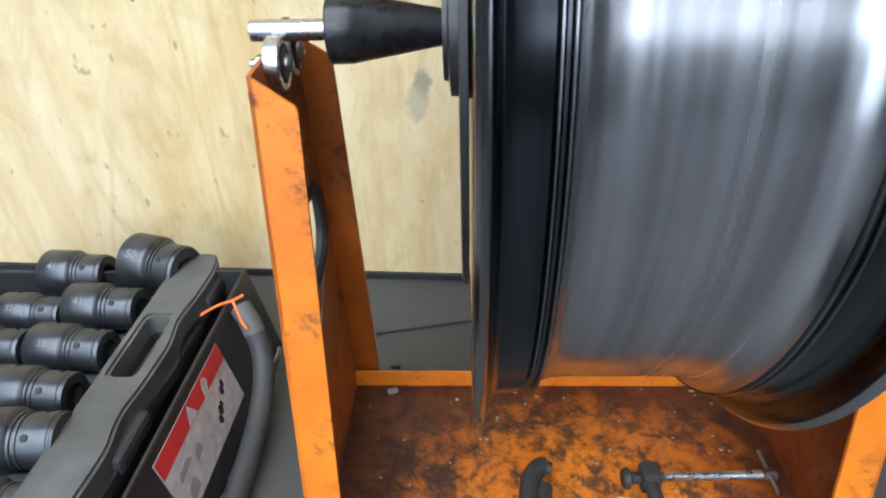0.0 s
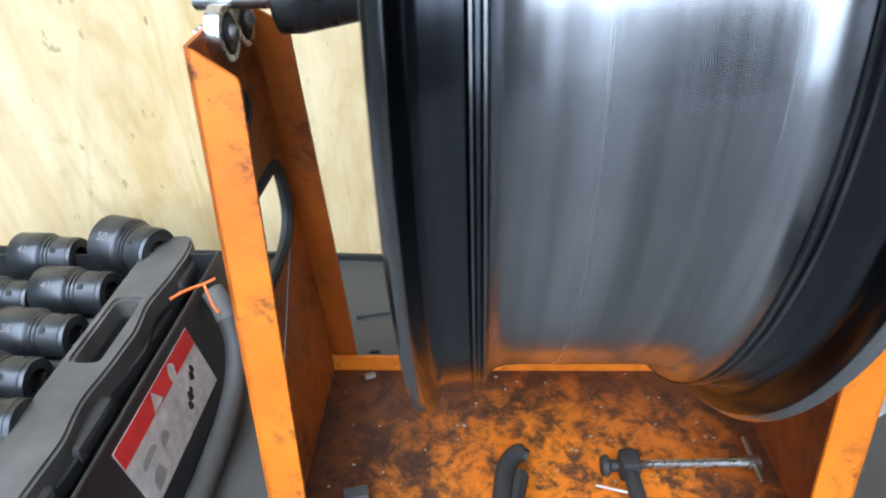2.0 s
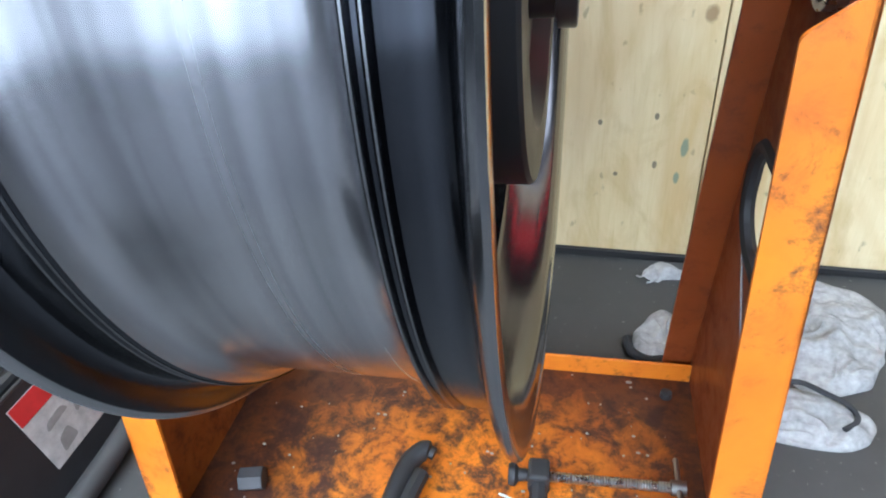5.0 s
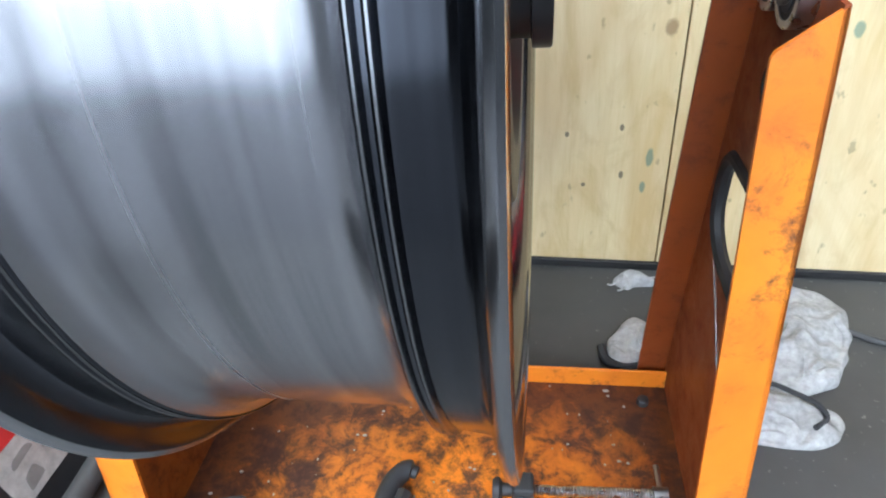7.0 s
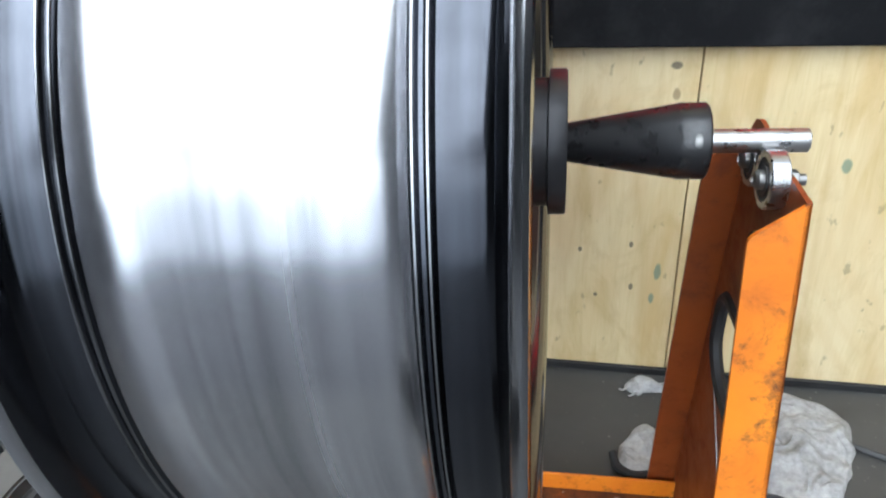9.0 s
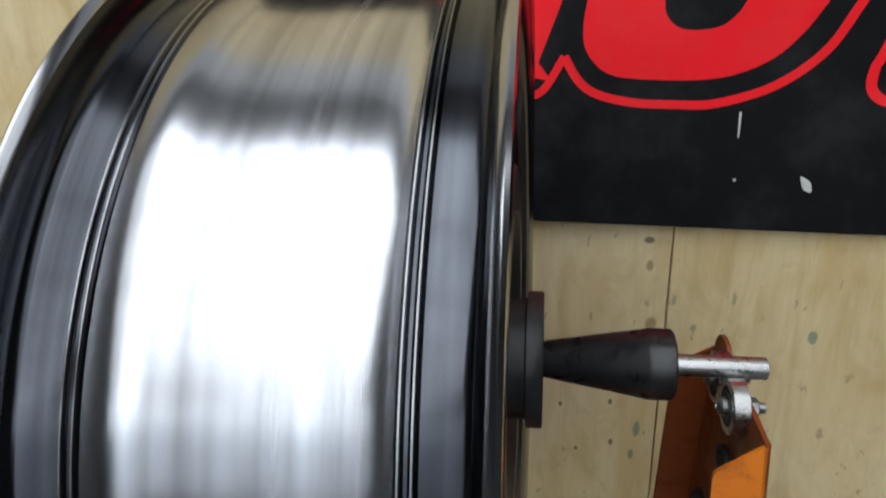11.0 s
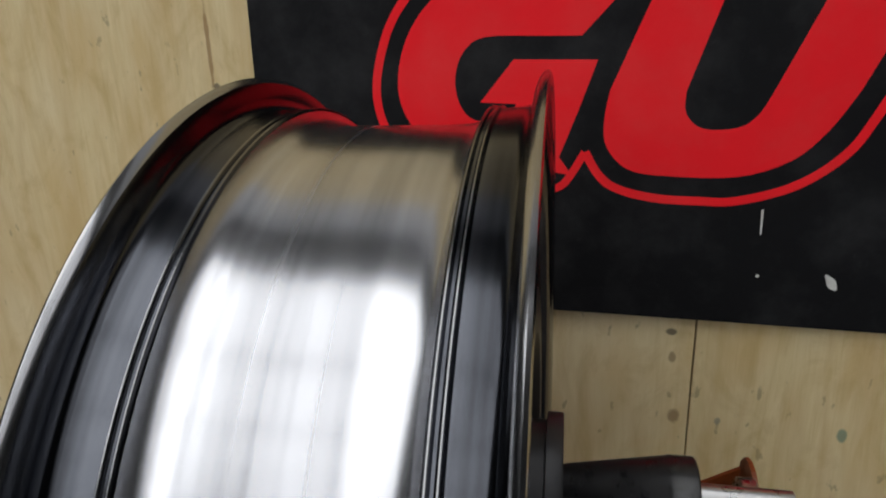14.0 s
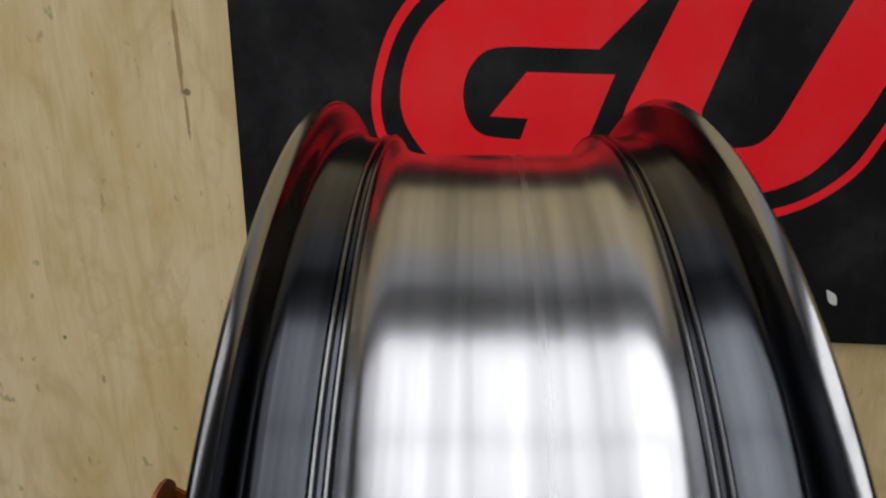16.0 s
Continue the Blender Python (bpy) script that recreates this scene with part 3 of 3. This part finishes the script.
part("hub", revolve([(-0.1072, 0), (-0.1072, 0.0355), (-0.1040, 0.036), (-0.1025, 0.046), (-0.085, 0.048), (-0.06, 0.042), (0.05, 0.042), (0.080, 0.040), (0.0892, 0.040), (0.0902, 0.0455), (0.0997, 0.0455), (0.1009, 0.0445), (0.1009, 0)], 64), HUB, wheel, "black hub with flanged ends", True)
part("pulley_disc", revolve([(0.050, 0.04), (0.050, 0.128), (0.052, 0.130), (0.0800, 0.130), (0.0820, 0.128), (0.0820, 0.1), (0.070, 0.09), (0.070, 0.04)], 96, True), HUB, wheel, "dark metal drum inside the rim", True)
part("rotor_disc", revolve([(-0.0950, 0.03), (-0.0950, 0.173), (-0.0943, 0.175), (-0.0910, 0.175), (-0.0905, 0.173), (-0.0905, 0.03)], 96, True), HUB, wheel, "dark flat disc on the hub", True)
for i in range(5):
    bm = bmesh.new()
    rows = []
    for r, w, x0, x1 in ((0.04, 0.016, -0.030, 0.030), (0.10, 0.013, -0.026, 0.026), (0.18, 0.014, -0.024, 0.024), (0.229, 0.022, -0.030, 0.030)):
        rows.append([bm.verts.new((x, y, r)) for x, y in ((x0, -w + 0.004), (x0, w - 0.004), (x0 + 0.004, w), (x1 - 0.004, w), (x1, w - 0.004), (x1, -w + 0.004), (x1 - 0.004, -w), (x0 + 0.004, -w))])
    for p, q in zip(rows, rows[1:]):
        for j in range(8):
            bm.faces.new((p[j], p[(j + 1) % 8], q[(j + 1) % 8], q[j]))
    bm.faces.new(rows[0])
    bm.faces.new(rows[-1][::-1])
    part("spoke", bm, CHROME, wheel, "broad dark spoke", True, Matrix.Rotation(2 * math.pi * i / 5, 4, "X"))

shaft = thing("balancing_shaft", "bright steel shaft with two black centring cones through the wheel hub", "shaft", pose(WHEEL_X, AXLE_Y, AXLE_Z))
part("rod", revolve([(-0.2410, 0), (-0.2410, 0.0064), (-0.2402, 0.0072), (0.2417, 0.0072), (0.2425, 0.0064), (0.2425, 0)], 40), STEEL, shaft, "bright ground steel rod", True)
for s, x0, x1 in ((-1, 0.1072, 0.1855), (1, 0.1009, 0.184)):
    cone = part("cone", revolve([(s * x, r) for x, r in ((x0, 0.0074), (x0, 0.0118), (x0 + 0.002, 0.0125), (x1 - 0.0175, 0.0228), (x1 - 0.0165, 0.0233), (x1 - 0.0012, 0.0233), (x1, 0.0222), (x1, 0.0074))], 56), CONE, shaft, "black turned centring cone", True)
    part("grub_screw", revolve([(0, 0), (0, 0.0022), (0.002, 0.0022), (0.002, 0)], 12), ZINC, cone, "", False, Matrix.Translation((s * (x1 - 0.008), 0, 0.0222)) @ Matrix.Rotation(radians(-90), 4, "Y"))


# ---------------------------------------------------------------- clamps and crumbs on the tray
clamp = thing("screw_clamp", "small black iron screw clamp with a threaded steel spindle", "clamp", pose(0.0645, 0.083, 0.0037, 0, 0, 2))
frame_path = spline([(0.020, 0.0, 0.011), (0.021, -0.03, 0.010), (0.019, -0.062, 0.009), (0.0, -0.078, 0.009), (-0.06, -0.08, 0.009), (-0.085, -0.072, 0.009), (-0.0915, -0.045, 0.010), (-0.083, -0.008, 0.012)], 6)
part("clamp_frame", tube(frame_path, 0.0078, 8), CASE_DARK, clamp, "", True)
part("boss", box(0.011, 0.030, -0.011, 0.011, 0.0005, 0.024, 0.003), CASE_DARK, clamp)
part("pad", revolve([(-0.006, 0), (-0.006, 0.0085), (-0.003, 0.0105), (0.0, 0.0105), (0.003, 0.006), (0.012, 0.005), (0.012, 0)], 24), CASE_DARK, clamp, "", True, Matrix.Translation((0, 0, 0.0115)))
thread = [(0.030, 0)]
for i in range(46):
    x = 0.030 + i * 0.0024
    thread += [(x, 0.0040), (x + 0.0012, 0.0048)]
thread += [(0.1405, 0.004), (0.1405, 0)]
part("spindle", revolve(thread, 16), STEEL, clamp, "threaded steel spindle", True, Matrix.Translation((0, 0, 0.0125)))
part("tommy_bar", tube([(0.137, -0.024, 0.014), (0.137, 0.026, 0.0165)], 0.0024, 10), ZINC, clamp, "", True)
part("spindle_end", revolve([(0.131, 0), (0.131, 0.0065), (0.143, 0.0065), (0.143, 0)], 20), ZINC, clamp, "", True, Matrix.Translation((0, 0, 0.0125)))
part("wire_end", tube([(-0.013, -0.016, 0.004), (0.012, -0.030, 0.012)], 0.0012, 6), WHITE, clamp)

hook = thing("iron_hook", "worn black iron bracket lying in the tray", "bracket", pose(-0.0265, 0.064, 0.0037))
part("arm", tube(spline([(0.016, 0.029, 0.012), (0.006, 0.030, 0.014), (-0.004, 0.018, 0.013), (-0.009, -0.005, 0.012), (-0.012, -0.04, 0.011), (-0.014, -0.08, 0.0105)], 6), lambda t: 0.0095 if t > 0.12 else 0.006, 10), CASE_DARK, hook, "", True)
part("foot", box(-0.026, 0.0, -0.10, -0.07, 0.0005, 0.012, 0.002), CASE_DARK, hook)

nut_block = tagged(part("steel_nut", hexagon(-0.011, 0.011, 0.011), CAST, None, "", False, pose(-0.171, 0.046, 0.0131, 0, 0, 12)), "grey steel nut lying in the tray", "nut")

rng = random.Random(4)
bm = bmesh.new()
for i in range(90):
    x, y = rng.uniform(-0.21, 0.21), rng.uniform(0.0, 0.225)
    r = rng.uniform(0.0005, 0.0016) * (1.6 if y > 0.19 else 1)
    bmesh.ops.create_icosphere(bm, subdivisions=1, radius=r, matrix=Matrix.Translation((x, y, 0.0038)) @ Matrix.Diagonal((rng.uniform(0.6, 1.8), 1, 0.6, 1)))
tagged(part("crumbs", bm, CHIP), "pale metal crumbs and grit scattered in the tray", "debris", kind="stuff")
chip = tagged(part("pale_chip", box(-0.006, 0.006, -0.003, 0.003, 0, 0.005, 0.001), CHIP, None, "", False, pose(-0.1813, 0.2115, 0.0037, 0, 0, 20)), "pale chip of weight lying in the tray", "debris")
tray_bolt = tagged(part("tray_bolt", revolve([(0, 0), (0, 0.006), (0.006, 0.0055), (0.007, 0.004), (0.007, 0)], 20), CASE_DARK, None, "", True, Matrix.Translation((0.2011, 0.2007, 0.0037)) @ Matrix.Rotation(radians(-90), 4, "Y")), "dark bolt head in the tray floor", "bolt")


# ---------------------------------------------------------------- on the bench
rod = thing("thin_rod", "thin black steel rod lying on the bench", "rod")
part("stem", tube([(-0.2105, 0.3226, 0.0025), (-0.08, 0.351, 0.0025)], 0.0016, 8), CASE_DARK, rod, "", True)
part("tip", tube([(-0.2145, 0.3218, 0.003), (-0.2075, 0.3233, 0.003)], 0.003, 8), CASE_DARK, rod, "", True)
slot = tagged(part("rubber_scrap", box(-0.006, 0.006, -0.0025, 0.0025, 0, 0.003, 0.001), RUBBER, None, "", False, pose(-0.1828, 0.258, 0.0004)), "small black rubber scrap on the bench", "scrap")


def cloth(name, label, outline, height, seed, material=CLOTH):
    """A crumpled cloth: a closed outline filled by a heaped, folded sheet."""
    line = [Vector((p.x + 0.004, p.y - 0.004)) for p in spline([(x, y, 0) for x, y in outline], 14, True)]
    mid = sum(line, Vector((0, 0))) / len(line)
    bm = bmesh.new()
    rings = []
    for k in range(31):
        f = k / 30
        ring = []
        for i, p in enumerate(line):
            q = mid.lerp(p, f)
            n1 = noise.noise(Vector((q.x * 22, q.y * 22, seed)))
            n2 = noise.noise(Vector((q.x * 60, q.y * 60, seed + 5)))
            n3 = abs(noise.noise(Vector((q.x * 34 + 3 * n1, q.y * 20, seed + 9))))
            z = height * (1 - f ** 3) ** 0.6 * (0.85 + 0.7 * n1 - 0.75 * n3) + 0.005 * n2 * (1 - f ** 6) + 0.0025
            ring.append(bm.verts.new((q.x + 0.003 * n2, q.y + 0.003 * n1, max(0.0008, z))))
            if k == 0:
                break
        rings.append(ring)
    for a, b in zip(rings, rings[1:]):
        m = len(b)
        for i in range(m):
            j = (i + 1) % m
            bm.faces.new((a[0], b[i], b[j]) if len(a) == 1 else (a[i], b[i], b[j], a[j]))
    base = [bm.verts.new((v.co.x, v.co.y, 0.0003)) for v in rings[-1]]
    for i in range(len(base)):
        j = (i + 1) % len(base)
        bm.faces.new((rings[-1][i], base[i], base[j], rings[-1][j]))
    bm.faces.new(base)
    ob = tagged(part(name, bm, material, None, "", True), label, "cloth")
    return ob


glove = cloth("work_rag", "crumpled grey-white cloth rag on the bench", [(0.372, 0.405), (0.405, 0.392), (0.437, 0.365), (0.432, 0.318), (0.405, 0.262), (0.385, 0.236), (0.335, 0.225), (0.315, 0.262), (0.33, 0.31), (0.352, 0.36)], 0.023, 2.0)
cuff = cloth("rag_cuff", "grey-white cloth cuff with a dark hem lying on the bench", [(0.28, 0.212), (0.318, 0.232), (0.35, 0.218), (0.378, 0.205), (0.378, 0.182), (0.352, 0.161), (0.31, 0.163), (0.272, 0.172)], 0.014, 7.0)
part("hem", tube(spline([(0.285, 0.205, 0.014), (0.318, 0.219, 0.021), (0.345, 0.207, 0.020), (0.362, 0.197, 0.017), (0.366, 0.184, 0.014), (0.352, 0.172, 0.013)], 6), 0.0026, 8), HEM, cuff, "dark stitched hem", True)
small = cloth("small_rag", "small crumpled grey cloth beside the stand", [(0.168, 0.285), (0.185, 0.318), (0.205, 0.336), (0.22, 0.32), (0.215, 0.28), (0.195, 0.252), (0.172, 0.255)], 0.016, 11.0)
part("hem", tube(spline([(0.166, 0.278, 0.006), (0.170, 0.258, 0.006), (0.186, 0.247, 0.006), (0.205, 0.25, 0.006)], 6), 0.005, 8), HEM, small, "dark hem", True)
tuft = cloth("cloth_tuft", "frayed pale cloth tuft on the bench by the wall", [(0.186, 0.405), (0.2, 0.420), (0.214, 0.416), (0.236, 0.410), (0.232, 0.399), (0.212, 0.396), (0.2, 0.391)], 0.013, 17.0)
for ends in (((0.23, 0.404, 0.006), (0.243, 0.409, 0.004), (0.252, 0.402, 0.002)), ((0.196, 0.4, 0.006), (0.187, 0.393, 0.003), (0.182, 0.396, 0.002)), ((0.204, 0.395, 0.006), (0.2, 0.386, 0.003), (0.193, 0.383, 0.002))):
    part("strand", tube(spline(ends, 5), 0.0013, 6), CLOTH, tuft, "", True)
lead = thing("dark_lead", "dark cable lying on the bench behind the rag", "cable")
part("cord", tube(spline([(0.40, 0.34, 0.004), (0.44, 0.315, 0.004), (0.47, 0.30, 0.004), (0.56, 0.27, 0.004)], 6), 0.004, 8), HOSE, lead, "", True)


# ---------------------------------------------------------------- socket set
bin_ = thing("socket_bin", "dark sheet-metal bin holding a socket case, with a torn warning label", "tool bin", pose(0.001, 0, 0))
part("side_wall", slab([(-0.40, 0.0006), (0.303, 0.0006), (0.303, 0.117), (-0.40, 0.117)], 0.003, lambda u, v, w: (-0.337 - 0.026 * v / 0.117 - w, u, v)), TINWARE, bin_)
part("back_wall", box(-0.75, -0.3655, 0.300, 0.303, 0.0006, 0.117, 0.0008), TINWARE, bin_)
part("floor_plate", box(-0.75, -0.342, -0.40, 0.299, 0.0007, 0.004), TINWARE, bin_)
part("side_rim", tube([(-0.3645, -0.40, 0.1175), (-0.3645, 0.303, 0.1175)], 0.0022, 8), TINWARE, bin_, "", True)
part("foot_lip", box(-0.3365, -0.3335, -0.40, 0.285, 0.0006, 0.012, 0.0008), STEEL, bin_, "worn bright edge")


def on_side(w0):
    """Puts a point by its run along the bin's side and its height onto the leaning side."""
    return lambda u, v, w: (-0.337 - 0.026 * v / 0.117 + w0 + w, u, v)


label = part("warning_label", slab([(0.016, 0.034), (0.177, 0.034), (0.177, 0.108), (0.016, 0.108)], 0.0004, on_side(0.0003)), LABEL_WHITE, bin_, "worn white warning label with a red band")
part("red_band", slab([(0.017, 0.088), (0.176, 0.088), (0.176, 0.1075), (0.017, 0.1075)], 0.0003, on_side(0.0009)), LABEL_RED, label, "scuffed red band")
part("warning_triangle", slab([(0.078, 0.0895), (0.098, 0.0895), (0.088, 0.106)], 0.0003, on_side(0.0014)), LABEL_WHITE, label, "white triangle")
part("scuff", slab(rounded([(0.118, 0.087), (0.128, 0.0885), (0.133, 0.1), (0.126, 0.1065), (0.119, 0.098)], 0.003), 0.0003, on_side(0.0014)), LABEL_WHITE, label, "pale scuff in the red band")
for k, (u, v, w_) in enumerate(((0.118, 0.050, 0.7), (0.124, 0.056, 0.8), (0.131, 0.061, 0.5), (0.141, 0.068, 0.7), (0.147, 0.073, 0.6))):
    blob = rounded([(u, v), (u + 0.010 * w_, v - 0.003), (u + 0.013 * w_, v + 0.006 * w_), (u + 0.006 * w_, v + 0.013 * w_), (u + 0.001, v + 0.008 * w_)], 0.003)
    part("figure_bar", slab(blob, 0.0003, on_side(0.0009 + 0.0001 * k)), INK, label)
for u, v, du, dv in ((0.03, 0.04, 0.022, 0.018), (0.062, 0.058, 0.018, 0.014), (0.03, 0.066, 0.03, 0.01)):
    part("grey_wear", slab(rounded([(u, v), (u + du, v + 0.003), (u + du * 0.8, v + dv), (u + 0.004, v + dv * 0.8)], 0.004), 0.0003, on_side(0.0009)), WEAR, label, "grey worn patch")

hose = thing("rubber_hose", "dusty dark rubber hose along the side of the bin", "hose", pose(0.003, 0, 0))
part("hose_body", tube(spline([(-0.352, 0.235, 0.108), (-0.338, 0.222, 0.095), (-0.326, 0.20, 0.060), (-0.322, 0.15, 0.030), (-0.322, 0.06, 0.017), (-0.324, -0.08, 0.0125), (-0.324, -0.30, 0.0125)], 8), 0.0118, 14), HOSE, hose, "", True)
part("hose_cuff", tube([(-0.3535, 0.2365, 0.110), (-0.3405, 0.2245, 0.0985), (-0.335, 0.217, 0.088)], 0.0126, 14), CASE, hose, "pale dusty cuff at the hose end", True)
wire = thing("orange_tie", "orange wire tie hooked over the bin's rim", "wire", pose(0.006, -0.010, 0))
part("strand", tube(spline([(-0.388, 0.215, 0.1235), (-0.375, 0.23, 0.1245), (-0.362, 0.243, 0.1225), (-0.351, 0.25, 0.125)], 5), 0.0016, 8), WIRE, wire, "", True)
part("strand", tube(spline([(-0.362, 0.243, 0.1235), (-0.354, 0.232, 0.112), (-0.349, 0.225, 0.106), (-0.341, 0.218, 0.102)], 5), 0.0016, 8), WIRE, wire, "", True)

case = thing("socket_case", "dusty grey moulded plastic socket case tray inside the bin", "tool case", pose(-0.006, 0, 0))
part("case_bed", box(-0.73, -0.425, -0.36, 0.335, 0.0045, 0.078, 0.004), CASE_DARK, case)


def case_rim(inset, z0, depth, wave=0.0):
    """One layer of the moulded grip edge, with a long finger slot; wave: how far its outer side bulges."""
    side = [(0.31 - 0.022 * k, -0.394 + wave * math.sin(0.022 * k * 46) + 0.4 * wave * math.sin(0.022 * k * 90 + 1) + inset * -1.0) for k in range(31)]
    outer = rounded([(-0.36, -0.447 + inset), (0.30, -0.447 + inset), (0.335 - inset, -0.425), (0.335 - inset, -0.402)] + side, 0.008, 2)
    hole = rounded([(0.113 - inset, -0.436 - inset), (0.208 + inset, -0.436 - inset), (0.208 + inset, -0.409 + inset), (0.113 - inset, -0.409 + inset)], 0.009, 4)
    return slab(outer, depth, lambda u, v, w: (v, u, z0 + w), hole=hole)


part("lower_flange", case_rim(0.0, 0.086, 0.012, 0.007), CASE_DARK, case, "dark wavy lower flange")
part("grip_edge", case_rim(0.0, 0.0981, 0.021, 0.003), CASE, case, "dusty grey grip edge with a finger slot")
part("grip_top", case_rim(0.003, 0.1192, 0.003, 0.003), CASE, case, "dusty worn top of the grip")
for y0, y1, x1 in ((0.255, 0.315, -0.386), (0.02, 0.085, -0.384), (-0.10, -0.01, -0.386), (-0.30, -0.16, -0.387)):
    part("edge_lug", box(-0.40, x1, y0, y1, 0.088, 0.108, 0.006), CASE_DARK, case)
part("slot_floor", box(-0.446, -0.394, -0.35, 0.30, 0.079, 0.0885), CASE_DARK, case)
for y in (0.27, 0.2, 0.135, 0.07, 0.012):
    part("rib", box(-0.70, -0.449, y - 0.007, y + 0.007, 0.0785, 0.098, 0.004), CASE_DARK, case)


def socket(name_label, x, y, size, length, turn, texts=""):
    """A black impact socket lying on its side: stepped body, cross hole, hollow ends and stamped size."""
    R = size / 2
    ob = thing("impact_socket", name_label, "socket", pose(x + 0.001, y + 0.004, 0.0795 + R, 0, 0, turn), group="impact sockets in the case")
    L = length / 2
    r2 = R * 0.84
    body = [(-L, R * 0.72), (-L, R * 0.95), (-L + 0.002, R), (-0.002, R), (0.0, R * 0.97), (0.003, r2 * 1.03), (0.0055, r2 * 1.03), (0.006, r2 * 0.97), (0.0075, r2 * 0.97), (0.008, r2 * 1.02), (0.0105, r2 * 1.02), (0.011, r2 * 0.97), (0.0125, r2 * 0.97), (0.013, r2), (L - 0.005, r2), (L - 0.0045, r2 * 0.97), (L - 0.0035, r2 * 0.97), (L - 0.003, r2), (L, r2 * 0.94), (L, r2 * 0.52)]
    part("body", revolve(body, 48), IMPACT, ob, "", True)
    part("hollow", revolve([(L, r2 * 0.52), (L - 0.02, r2 * 0.5), (L - 0.02, 0)], 4), CAVITY, ob)
    part("hollow", revolve([(-L, R * 0.72), (-L + 0.025, R * 0.7), (-L + 0.025, 0)], 6), CAVITY, ob)
    # flat near-black disc on the surface, coloured as a shaded hole
    part("cross_hole_disc", revolve([(0, 0), (0, 0.0035), (0.0006, 0.0035), (0.0006, 0)], 16), CAVITY, ob, "", False, Matrix.Rotation(radians(38), 4, "X") @ Matrix.Translation((0.018, 0, r2 + 0.0001)) @ Matrix.Rotation(radians(-90), 4, "Y"))
    if texts:
        cu = bpy.data.curves.new("size_mark", "FONT")
        cu.body, cu.size, cu.extrude, cu.align_x, cu.align_y = texts, R * 0.42, 0.0002, "CENTER", "CENTER"
        tmp = bpy.data.objects.new("size_mark", cu)
        me = bpy.data.meshes.new_from_object(tmp)
        bpy.data.objects.remove(tmp)
        me.materials.append(MARK)
        mk = new("size_mark", me)
        mk.parent = ob
        mk.matrix_basis = Matrix.Rotation(radians(40), 4, "X") @ Matrix.Translation((-L * 0.45, 0, R + 0.0003))
    return ob


SOCKETS = [
    ("large black impact socket stamped 50", -0.474, 0.312, 0.072, 0.076, -18, "50"), ("black impact socket stamped 41", -0.577, 0.306, 0.058, 0.076, -3, "41"),
    ("black impact socket stamped 41", -0.506, 0.234, 0.058, 0.08, -3, "41"), ("black impact socket stamped 32", -0.590, 0.231, 0.048, 0.072, -2, "32"),
    ("black impact socket stamped 38", -0.510, 0.165, 0.054, 0.08, -5, "38"), ("black impact socket with worn marks", -0.600, 0.170, 0.050, 0.076, -3, ""),
    ("black impact socket with worn marks", -0.513, 0.100, 0.054, 0.08, -3, ""), ("black impact socket with worn marks", -0.605, 0.100, 0.048, 0.076, -3, ""),
    ("black impact socket with a polished collar", -0.490, 0.038, 0.060, 0.082, 3, ""), ("black impact socket with worn marks", -0.59, 0.036, 0.050, 0.076, 0, ""),
    ("bright steel adapter socket", -0.4745, -0.022, 0.044, 0.056, 0, ""),
]
for s in SOCKETS:
    socket(*s)


# ---------------------------------------------------------------- what moves
TURNS_PER_SECOND = 2.2


def motions():
    rows = []
    steps = 200
    for i in range(steps + 1):
        t = 16.0 * i / steps
        rows.append((t, pose(WHEEL_X, AXLE_Y, AXLE_Z) @ Matrix.Rotation(-2 * math.pi * TURNS_PER_SECOND * t, 4, "X")))
    walk(wheel, rows)
    walk(shaft, rows)


motions()
